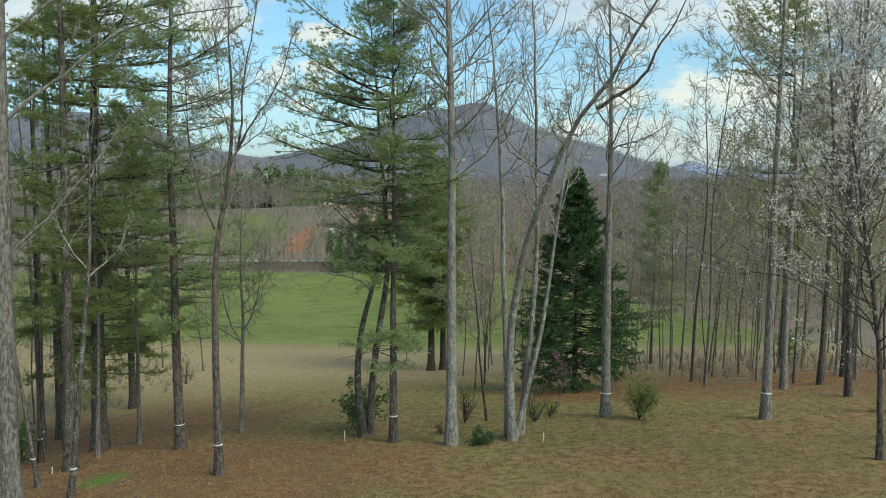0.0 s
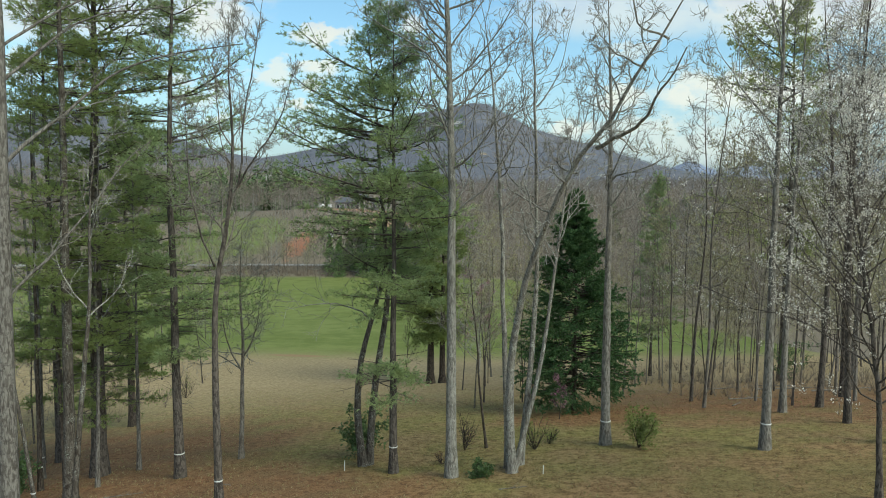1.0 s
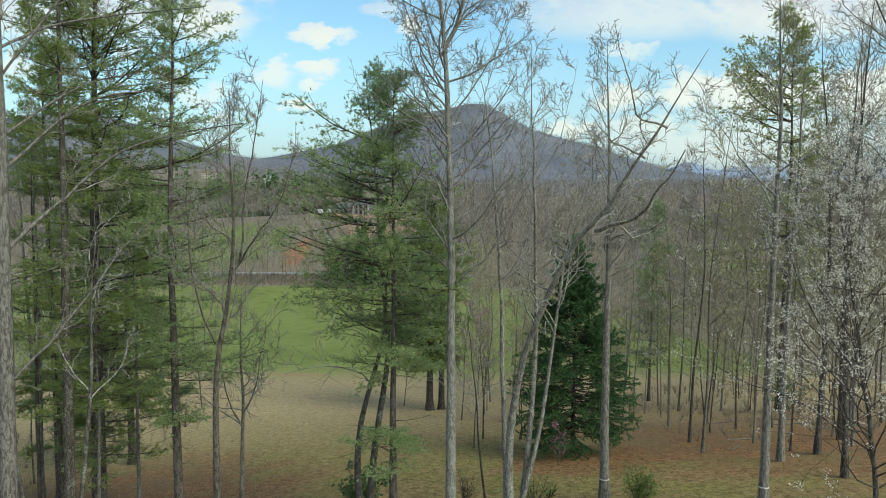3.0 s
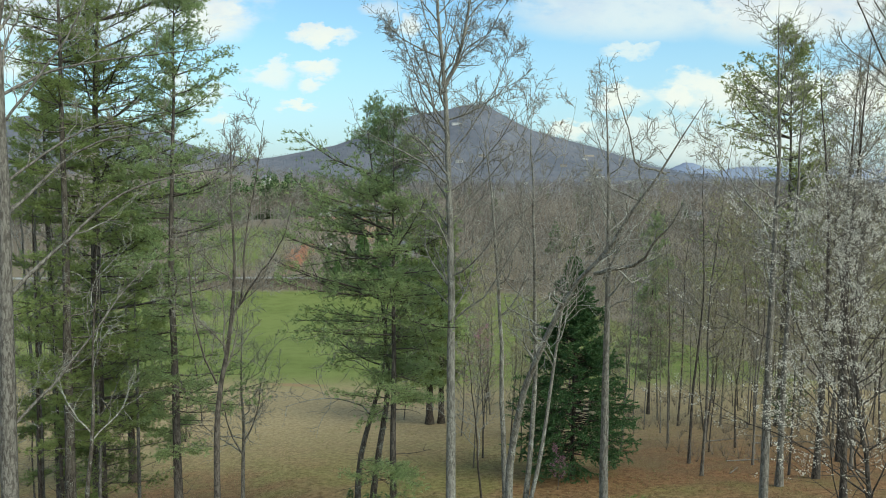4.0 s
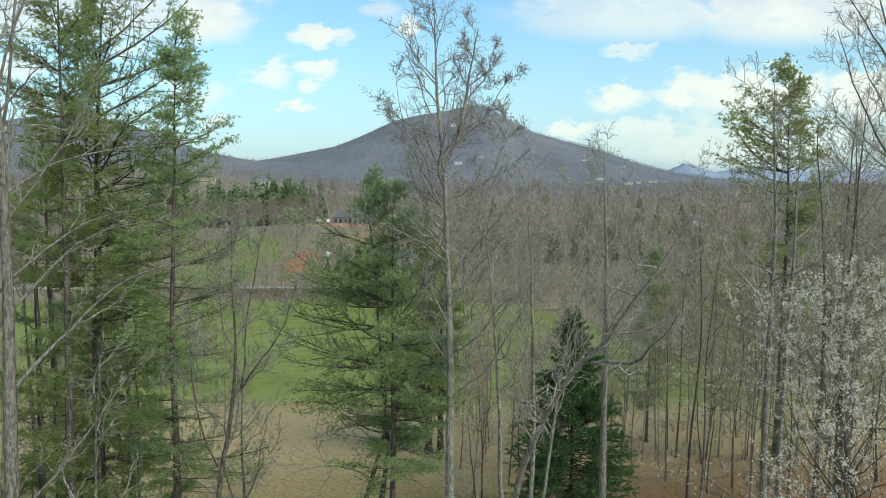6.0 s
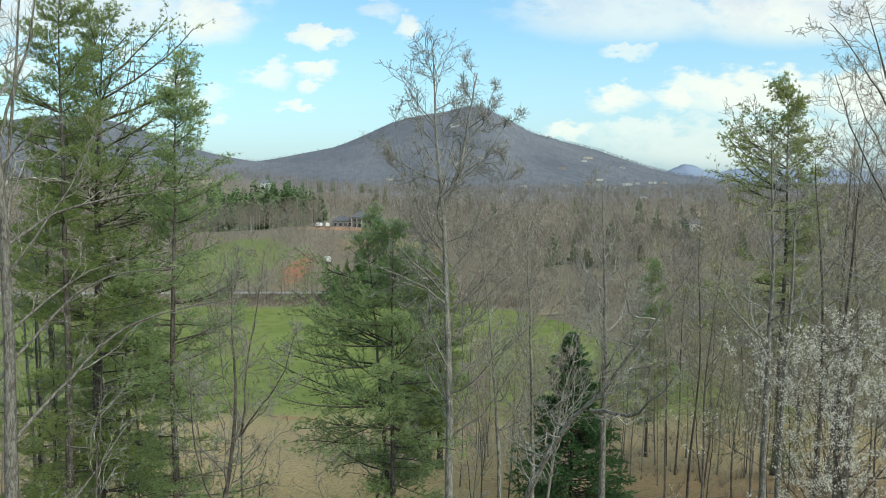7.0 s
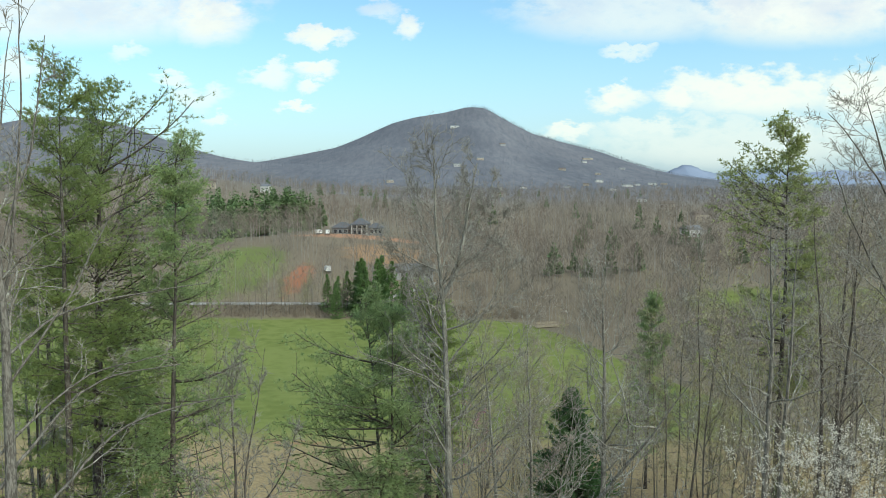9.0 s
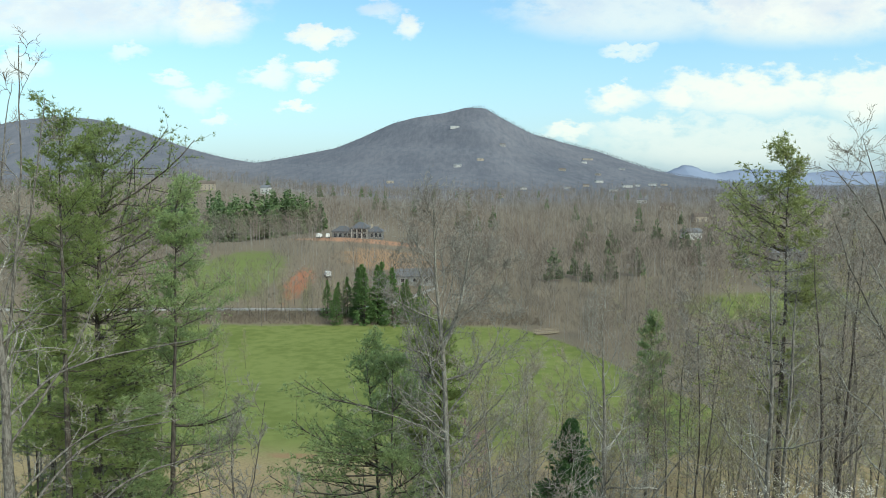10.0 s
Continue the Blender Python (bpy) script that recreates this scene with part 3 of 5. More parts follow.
        q, d, l4, r4 = spawn(rng, p3, w3, np.maximum(l3, 0.25), max(1, int(2.4 * fine)), 0.1, 1.0, 45, 0.6, 0.8, 1.0, 0.007)
        p4, w4 = grow(rng, q, d, np.maximum(l4, 0.15), r4, 1, 0.1, 0.15, 0.6)
        tubes(f, p4, w4, 3)
        tips.append(p4[:, 1])
    if plain:
        tagged(part("branchwork", whole, limb_mat, tree), kind="stuff")
    tagged(part("twigwork", f, twig, tree), kind="stuff")
    if cones:
        tips = np.concatenate(tips)
        g = Geo()
        leaves(g, rng, np.repeat(tips[rng.random(len(tips)) < cones], 2, 0), 0.036, 0.012)
        tagged(part("seed_fluff", g, twig_grey, tree, "dry upright seed heads on the twig tips", False), kind="stuff")
    if buds:
        tips = np.concatenate(tips)
        g = Geo()
        leaves(g, rng, tips[rng.integers(0, len(tips), buds)], 0.085, 0.10)
        tagged(part("new_growth", g, leaf_bud, tree, "opening olive leaf buds", False), kind="stuff")
    if tape:
        tape_ring(tree, pts, rad)
    return tree


def pine_tree(x, y, height, diameter, seed, bend=(), low=0.25, reach=3.4, fill=0.75, mat=None, green=None, dead=14, tape=False,
              label="tall white pine with feathery tiers of needles", side=(0, 0), tufts=9, shape=0.45, nl=0.20, nw=0.030, puff=0.18, steep=48, gap=0.95, skirt=0, per=8, shoots=12):
    """low: share of height where green limbs begin; side: the way to which the limbs reach further."""
    rng = np.random.default_rng(seed)
    tree = root("pine_tree", label, "tree", x, y, "pines at the wood's edge")
    pts, rad = trunk_line(height, diameter / 2, bend, rng, 20, 0.07, 0.05)
    g, b, f = Geo(), Geo(), Geo()
    tubes(g, pts, rad, 12)
    part("trunk", g, mat or bark_pine, tree)
    zs = np.arange(low * height, height * 0.99, gap)
    zs = np.repeat(zs, 6) + rng.normal(0, 0.12, len(zs) * 6)
    zs = zs[rng.random(len(zs)) < fill * np.clip((1.06 - zs / height) / 0.2, 0.5, 1)]
    zs = np.clip(zs, 0, height * 0.985)
    zs = np.concatenate([zs, rng.uniform(0.18, 0.25, skirt) * height])
    s = zs / height
    u = np.clip((s - low) / (1 - low), 0, 1)
    a = rng.random(len(zs)) * 2 * np.pi
    out = np.stack([np.cos(a), np.sin(a)], -1)
    length = reach * np.clip((1.06 - u) / (1 - shape), 0.3, 1) ** 0.8 * np.minimum(1, 0.6 + u * 2.0)
    length = length * (0.5 + 0.65 * rng.random(len(zs))) * (1 + out @ np.array(side, float))
    rise = np.radians(-4 + 12 * u + (steep - 8) * np.clip((u - 0.55) / 0.45, 0, 1) ** 1.4 + rng.normal(0, 6, len(zs)))
    d = np.stack([out[:, 0] * np.cos(rise), out[:, 1] * np.cos(rise), np.sin(rise)], -1)
    f_ = np.clip(s * 20, 0, 19.99)
    i = f_.astype(int)
    p = pts[0, i] + (pts[0, i + 1] - pts[0, i]) * (f_ - i)[:, None]
    lp, lr = grow(rng, p, d, length, 0.009 + 0.009 * length, 6, 0.06, 0.02 + 0.07 * u, 0.3)
    tubes(b, lp, lr, 4)
    # flat sprays of side shoots, the needles in tufts that point forwards and a little up
    q, d2, l2, r2 = spawn(rng, lp, lr, length, shoots, 0.14, 1.0, 50, 0.40, 0.6, 0.10, 0.007, 0.6)
    l2 = np.maximum(l2, 0.22)
    p2, w2 = grow(rng, q, d2, l2, r2, 2, 0.08, 0.08, 0.5)
    tubes(b, p2, w2, 3)
    for src, size, cnt, t0 in ((p2, l2 / 0.55, tufts, 0.15), (lp, length / 1.8, 7, 0.4)):
        n_ = len(src)
        c, w, _, _ = spawn(rng, src, np.ones(src.shape[:2]), np.ones(n_), cnt, t0, 1.0, 38, 1.0, 1.0, 0.35)
        kept = rng.random(len(c)) < np.repeat(np.clip(size, 0.4, 1), cnt)
        c, w = c[kept], w[kept]
        c = c + rng.standard_normal(c.shape) * np.array([puff, puff, puff * 0.3])
        blades(f, rng, c, w * np.array([1, 1, 0.6]) + np.array([0, 0, 0.18]), per, nl, nw, 0.55)
    if dead:
        zs = rng.uniform(0.12, low + 0.12, dead) * height
        a = rng.random(dead) * 2 * np.pi
        f_ = zs / height * 20
        i = f_.astype(int)
        p = pts[0, i] + (pts[0, i + 1] - pts[0, i]) * (f_ - i)[:, None]
        d = np.stack([np.cos(a), np.sin(a), rng.normal(0.02, 0.12, dead)], -1)
        l = reach * rng.uniform(0.25, 0.7, dead)
        lp, lr = grow(rng, p, unit(d), l, np.full(dead, 0.022), 5, 0.10, 0.02, 0.25)
        tubes(b, lp, lr, 4)
        q, d, l, r = spawn(rng, lp, lr, l, 4, 0.3, 1.0, 50, 0.35, 0.5, 0.5, 0.008)
        p2, w2 = grow(rng, q, d, l, r, 2, 0.12, 0.0, 0.5)
        tubes(b, p2, w2, 3)
    tagged(part("branchwork", b, mat or bark_pine, tree), kind="stuff")
    tagged(part("needles", f, green or needle_pine, tree, "", False), kind="stuff")
    if tape:
        tape_ring(tree, pts, rad)
    return tree


def fir_tree(x, y, height, width, seed, low=0.06, label="dense dark green fir with a pointed top", whorl=0.27, per=9, green=None, dense=5,
             name="fir_tree", group="", blade=(0.15, 0.045)):
    rng = np.random.default_rng(seed)
    tree = root(name, label, "tree", x, y, group)
    pts, rad = trunk_line(height, height * 0.011, (), rng, 12, 0.05, 0.02)
    g, b, f = Geo(), Geo(), Geo()
    tubes(g, pts, rad, 8)
    part("trunk", g, bark_dark, tree)
    zs = np.arange(low * height, height * 0.985, whorl)
    zs = np.repeat(zs, per) + rng.normal(0, 0.08, len(zs) * per)
    zs = np.clip(zs, 0.03 * height, height * 0.985)
    zs = zs[rng.random(len(zs)) < 0.9]
    u = (zs / height - low) / (1 - low)
    a = rng.random(len(zs)) * 2 * np.pi
    rise = np.radians(-12 + 55 * np.clip(u, 0, 1) ** 1.3 + rng.normal(0, 6, len(zs)))
    length = width / 2 * (np.clip(1.02 - u, 0.04, 1) ** 0.82) * np.minimum(1, 0.72 + 2.5 * np.clip(u, 0, 1)) * (0.72 + 0.42 * rng.random(len(zs)))
    d = np.stack([np.cos(a) * np.cos(rise), np.sin(a) * np.cos(rise), np.sin(rise)], -1)
    p = np.stack([np.interp(zs, pts[0, :, 2], pts[0, :, 0]), np.interp(zs, pts[0, :, 2], pts[0, :, 1]), zs], -1)
    lp, lr = grow(rng, p, d, length, 0.008 + 0.007 * length, 4, 0.05, 0.03, 0.3)
    tubes(b, lp, lr, 4)
    q, d2, l2, r2 = spawn(rng, lp, lr, length, 9 if dense > 2 else 6, 0.25, 1.0, 48, 0.30, 0.6, 0.25, 0.005, 0.55)
    l2 = np.maximum(l2, 0.15)
    p2, w2 = grow(rng, q, d2, l2, r2, 2, 0.06, -0.02, 0.5)
    c, w, _, _ = spawn(rng, p2, np.ones(p2.shape[:2]), np.ones(len(p2)), dense, 0.1, 1.0, 40, 1.0, 1.0, 0.5)
    blades(f, rng, c, w, 5, blade[0], blade[1], 0.5)
    c, w, _, _ = spawn(rng, lp, np.ones(lp.shape[:2]), np.ones(len(lp)), 5, 0.5, 1.0, 40, 1.0, 1.0, 0.5)
    blades(f, rng, c, w, 6, blade[0], blade[1], 0.5)
    tagged(part("branchwork", b, bark_dark, tree), kind="stuff")
    tagged(part("needles", f, green or needle_fir, tree, "", False), kind="stuff")
    return tree


# the trees that stand on the lawn, from the near ones outwards
bare_tree(-15.3, 25.0, 31.5, 0.72, 11, ((0.3, 0.2, 0), (0.75, 0.4, 0.2), (0.9, 0.2, 0.3), (1, -0.4, 0.5)), 0.62, 18, 0.15, 40, 0.12, bark_grey, twig_red, sub=5, fine=0.8, limb_mat=bark_mossy, label="stout bare tree with long lichened limbs", wander=0.24,
          arms=((0.06, ((0.1, 0.2, 20.6), (1.0, 2.2, 21.8), (2.8, 3.0, 22.3), (4.9, 3.4, 22.6), (6.4, 3.6, 22.7))), (0.065, ((0.05, 0.1, 16.2), (1.2, 1.8, 18.2), (2.0, 2.3, 19.1), (3.3, 2.8, 19.5), (5.4, 3.1, 19.7))),
                (0.075, ((0.05, 0.1, 13.6), (0.9, 1.3, 15.0), (1.5, 2.2, 15.7), (2.25, 2.7, 16.8), (3.3, 3.0, 17.6), (5.4, 3.3, 18.2), (7.6, 3.6, 18.5))),
                (0.055, ((0.1, 0.1, 17.4), (1.3, 1.2, 18.9), (2.3, 1.8, 19.7), (3.8, 2.1, 20.1), (5.4, 2.3, 20.4))), (0.05, ((0.2, 0.2, 19.4), (1.5, 1.0, 21.6), (2.2, 1.4, 22.9), (3.1, 1.8, 24.9), (3.6, 2.0, 26.2))),
                (0.06, ((0.4, 0.2, 22.5), (0.9, 0.4, 26.0), (1.3, 0.5, 29.5), (1.3, 0.5, 33.2))), (0.05, ((0.4, 0.2, 24.5), (1.3, 0.6, 27.5), (1.9, 0.8, 31.6))), (0.045, ((0.4, 0.2, 26.0), (0.2, 0.9, 29.0), (0.6, 1.4, 32.4))),
                (0.06, ((0.1, 0.1, 9.2), (1.3, 1.2, 10.6), (2.4, 1.8, 12.4), (3.4, 2.2, 14.2), (4.4, 2.4, 15.0)))))
pine_tree(-17.3, 33.0, 33.9, 0.56, 12, ((1, 0.6, 0.2),), 0.22, 3.4, 0.68, bark_lichen, None, 22, label="slender white pine with a lichened trunk", shape=0.62)
pine_tree(-18.6, 38.6, 34.7, 0.84, 13, ((0.7, 0.2, 0.2), (1, 0.7, 0.4)), 0.12, 4.6, 0.95, None, None, 14, side=(0.5, -0.1), shape=0.72, gap=0.95, shoots=13)
pine_tree(-13.0, 35.2, 30.4, 0.50, 14, ((0.5, -0.1, 0), (1, 0.4, 0.4)), 0.2, 3.9, 0.72, None, needle_blue, 24, tape=True, side=(0.3, 0),
          label="sparse white pine with survey tape and dead lower limbs", shape=0.4)
bare_tree(-8.95, 28.3, 19.6, 0.36, 15, ((0.28, -0.02, 0), (0.45, 0.0, 0), (0.52, 0.12, 0), (0.57, 0.45, 0), (0.66, 1.0, 0), (0.71, 0.7, 0.3), (0.82, 0.5, 0.7), (1, 0.42, 1.1)), 0.50, 16, 0.17, 42, 0.13, bark_pine, wander=0.2, fine=1.3, limb_mat=bark_wood,
          tape=True, arms=((0.042, ((1.0, 0, 12.8), (1.5, -0.2, 13.5), (2.3, -0.5, 14.4), (3.0, -0.7, 15.4), (3.5, -0.8, 16.8))), (0.042, ((1.0, 0, 12.9), (1.15, 0.2, 15.1), (1.45, 0.4, 17.3), (1.8, 0.7, 19.9))),
                           (0.042, ((0.05, 0, 9.8), (-0.35, -0.3, 10.9), (-0.6, -0.5, 12.1), (-0.65, -0.7, 13.8), (-0.5, -0.8, 16.0)))), label="slim bare tree with dark trunk and survey tape")
bare_tree(-11.0, 38.8, 12.8, 0.30, 16, ((0.4, 0.15, 0), (1, 0.2, 0)), 0.36, 15, 0.34, 72, 0.02, bark_wood, wander=0.26, label="small bare tree with a spreading crown",
          forks=((0.42, 1.3, 0, 4.6, 0.6), (0.36, -1.2, 0, 5.0, 0.6)))
bare_tree(-3.95, 34.8, 14.0, 0.42, 17, ((0.13, -0.2, 0), (0.25, -0.25, 0), (0.36, 0.05, 0), (0.54, 0.72, 0), (0.69, 1.35, 0), (0.85, 1.5, 0), (1, 2.3, 0)), 0.5, 10, 0.26, 74, 0.0, bark_lichen, twig_grey,
          forks=((0.66, -2.4, -0.6, 2.4, 0.6),), wander=0.24, label="crooked bare tree with blotched dark bark")
pine_tree(-3.7, 35.0, 21.8, 0.40, 42, ((0.134, 0.2, 0), (0.25, 0.55, 0), (0.366, 1.0, 0), (0.43, 1.15, 0), (0.48, 0.85, 0), (0.65, 0.6, 0), (1, -0.2, 0)), 0.42, 4.3, 0.8, bark_lichen, needle_blue, 12, side=(-0.3, 0), shape=0.55,
          label="crooked slender white pine with blotched bark")
pine_tree(-2.35, 33.0, 21.4, 0.40, 18, ((1, -0.15, 0.3),), 0.38, 4.2, 0.78, bark_pine, needle_blue, 16, tape=True, side=(-0.1, -0.1), shape=0.5, skirt=7,
          label="white pine with open tiers and survey tape")
bare_tree(0.3, 31.6, 28.0, 0.50, 19, ((0.43, -0.05, 0), (0.65, -0.2, 0), (0.77, -0.35, 0), (1, -0.65, 0)), 0.40, 40, 0.18, 53, 0.10, bark_poplar,
          arms=((0.10, ((-0.28, 0, 21.6), (0.25, 0, 22.6), (0.62, 0, 24.5), (0.8, 0, 26.0), (0.95, 0, 27.4))), (0.04, ((-0.1, 0, 18.6), (0.9, 0.1, 20.0), (1.9, 0.2, 21.6), (2.6, 0.3, 24.0))), (0.04, ((-0.3, 0, 20.2), (-1.2, 0, 21.4), (-2.0, -0.2, 23.4), (-2.3, -0.3, 25.0))),
                (0.035, ((0.6, 0, 24.2), (1.4, 0.1, 25.2), (1.9, 0.2, 26.8))), (0.035, ((0.4, 0, 22.9), (1.5, -0.2, 23.8), (2.5, -0.3, 25.6)))), wander=0.15, label="tall straight bare poplar with pale grey trunk", sub=9, fine=1.0, cones=0.35, taper=0.24,
          limb_mat=bark_poplar)
bare_tree(3.0, 31.8, 20.1, 0.44, 20, ((0.13, -0.2, 0), (0.23, -0.2, -0.2), (0.335, 0.0, -0.7), (0.447, 0.44, -1.6), (0.53, 0.85, -2.4), (0.605, 1.3, -3.3), (0.70, 2.5, -4.9), (0.775, 3.4, -5.6), (0.84, 4.07, -6.0), (0.89, 4.7, -6.2), (0.95, 5.6, -6.5), (1, 5.9, -6.6)),
          0.5, 18, 0.14, 62, 0.10, bark_mossy, arms=((0.085, ((2.5, -4.9, 14.1), (2.9, -5.8, 14.45), (3.25, -6.8, 14.6), (3.5, -7.8, 14.8), (3.7, -8.4, 15.15), (3.85, -8.9, 15.7), (4.15, -9.6, 16.3), (4.3, -9.9, 16.9))),
                                                     (0.042, ((4.0, -5.9, 16.7), (3.4, -6.2, 16.95), (2.7, -6.4, 17.1), (2.35, -6.6, 17.45), (2.0, -6.8, 17.9))),
                                                     (0.042, ((4.6, -6.2, 17.75), (4.2, -6.4, 17.95), (3.65, -6.6, 18.0), (3.35, -6.8, 18.3), (3.2, -6.8, 19.1), (2.75, -6.8, 20.5), (2.6, -6.8, 21.4))),
                                                     (0.045, ((1.9, -4.1, 13.2), (1.2, -4.2, 13.4), (0.9, -4.3, 13.9), (0.8, -4.4, 14.5)))), wander=0.3,
          label="leaning bare tree with forked lichened limbs", taper=0.15, wobble=0.13, fine=0.8, sub=5)
bare_tree(2.9, 32.6, 21.0, 0.32, 21, ((0.5, -0.35, -0.8), (0.88, -0.9, -1.8), (1, -1.4, -2)), 0.55, 14, 0.18, 50, 0.12, bark_mossy,
          forks=((0.84, 1.6, 0, 4.0, 0.6), (0.55, 1.8, -0.6, 2.6, 0.4)), label="tall bare tree with lichened stem", fine=0.9, wander=0.22, twig=twig_red)
bare_tree(3.5, 33.2, 21.5, 0.32, 22, ((0.3, 0.6, 0), (0.57, 0.4, -1), (0.75, 0.1, -2), (1, -0.5, -3)), 0.54, 13, 0.18, 50, 0.12, bark_mossy,
          forks=((0.74, 1.9, 0, 5.0, 0.6), (0.6, 1.6, -0.4, 2.2, 0.4)), label="tall bare tree with lichened stem", fine=0.9, wander=0.22, twig=twig_red)
bare_tree(3.2, 32.6, 17.5, 0.26, 23, ((0.25, 1.1, 0.4), (0.5, 1.7, 0.5), (0.75, 2.3, 0.5), (1, 3.6, 0.5)), 0.5, 15, 0.24, 45, 0.12, bark_mossy,
          label="slim slanting bare tree with lichened stem", fine=0.8, wander=0.22)
bare_tree(2.2, 37.5, 11.0, 0.15, 24, ((0.4, -0.5, 0), (1, -0.8, 0)), 0.35, 10, 0.26, 48, 0.1, bark_dark, label="thin bare sapling on the lawn")
bare_tree(8.2, 36.6, 23.2, 0.52, 25, ((1, -0.25, 0.2),), 0.5, 22, 0.17, 46, 0.16, bark_pale, tape=True, label="straight bare tree with smooth grey trunk", fine=1.1, wander=0.2, cones=0.2)
fir_tree(8.9, 49.6, 15.1, 9.7, 26, 0.085, blade=(0.17, 0.05), dense=12)
bare_tree(14.9, 33.4, 25, 0.46, 27, ((1, 0.1, 0.2),), 0.45, 16, 0.2, 50, 0.12, bark_pale, tape=True, label="straight bare tree with grey trunk and survey tape")
bare_tree(20.4, 43.5, 25, 0.42, 28, (), 0.45, 16, 0.2, 50, 0.12, bark_pale)
bare_tree(23.4, 45.0, 26.5, 0.40, 37, ((0.5, 0.4, 0), (1, -0.4, 0)), 0.34, 24, 0.2, 48, 0.13, bark_pine, twig_grey, limb_mat=bark_wood, fine=1.1, wander=0.2)
bare_tree(27.6, 50.0, 28.5, 0.44, 38, ((0.5, -0.3, 0), (1, 0.3, 0)), 0.34, 24, 0.2, 50, 0.13, bark_pine, twig_red, limb_mat=bark_wood, fine=1.1, wander=0.2)
bare_tree(31.6, 56.0, 29.5, 0.42, 39, ((0.5, 0.3, 0), (1, -0.5, 0)), 0.36, 24, 0.2, 50, 0.13, bark_wood, twig_grey, limb_mat=bark_wood, fine=1.0, wander=0.2)
bare_tree(21.6, 38.6, 26.0, 0.36, 40, ((0.5, -0.4, 0), (1, 0.5, 0)), 0.36, 22, 0.2, 48, 0.13, bark_pine, twig_red, limb_mat=bark_wood, fine=1.0, wander=0.2)
bare_tree(20.9, 33.0, 29.6, 0.6, 29, ((0.6, 0.1, 0), (0.82, -0.9, 0), (0.9, -1.9, -0.1), (1, -2.9, -0.3)), 0.45, 22, 0.20, 50, 0.10, bark_grey, label="large bare tree with wide spreading limbs", fine=1.2, wander=0.2,
          arms=((0.06, ((-0.3, 0, 22.5), (-1.6, -0.4, 25.2), (-3.6, -1.0, 27.5), (-4.8, -1.6, 28.4))), (0.06, ((0, 0, 18.5), (-1.7, -0.5, 21.4), (-3.2, -1.0, 23.6), (-4.4, -1.4, 26.0)))))
bare_tree(19.6, 25.5, 24.0, 0.42, 33, ((1, -0.6, 0),), 0.36, 12, 0.26, 78, 0.04, bark_dark, label="bare tree with long level limbs", wander=0.2, fine=1.2,
          arms=((0.07, ((0, 0, 9.6), (-2.0, 0.2, 10.2), (-4.2, 0.3, 10.0), (-6.6, 0.2, 10.4))), (0.06, ((0, 0, 11.2), (-1.4, 0.2, 12.4), (-3.2, 0.1, 13.6), (-5.2, 0.0, 15.4)))))
pine_tree(34.0, 73.0, 38.4, 0.75, 30, ((0.6, 0.3, 0), (1, 0.1, 0)), 0.32, 6.4, 0.64, None, needle_olive, 14, label="tall white pine above the bare woods", shape=0.62, side=(-0.4, 0), nl=0.42, nw=0.085, puff=0.35, gap=1.05, steep=60, per=6, tufts=6)
pine_tree(24.2, 85.0, 22.9, 0.40, 31, (), 0.2, 4.1, 0.75, None, needle_blue, 8, label="young white pine among bare trunks", nl=0.36, nw=0.09, puff=0.25, shape=0.2, gap=0.9, per=5, shoots=9, tufts=6)
pine_tree(-23.8, 44.5, 31, 0.6, 36, (), 0.14, 4.2, 0.38, None, None, 10, shape=0.6, nl=0.28, nw=0.045, puff=0.2, per=6)
pine_tree(-24.7, 57.0, 24, 0.62, 32, (), 0.20, 3.8, 0.9, bark_dark, None, 10, nl=0.32, nw=0.06, puff=0.22, per=6)
pine_tree(-1.5, 80.0, 24, 0.85, 34, (), 0.22, 5.0, 0.75, bark_dark, needle_pine, 10, label="stout white pine at the lower edge of the lawn", nl=0.38, nw=0.08, puff=0.28, per=5, shoots=10)
pine_tree(-0.2, 80.4, 22, 0.75, 35, (), 0.25, 4.5, 0.7, bark_dark, needle_pine, 10, label="stout white pine at the lower edge of the lawn", nl=0.38, nw=0.08, puff=0.28, per=5, shoots=10)


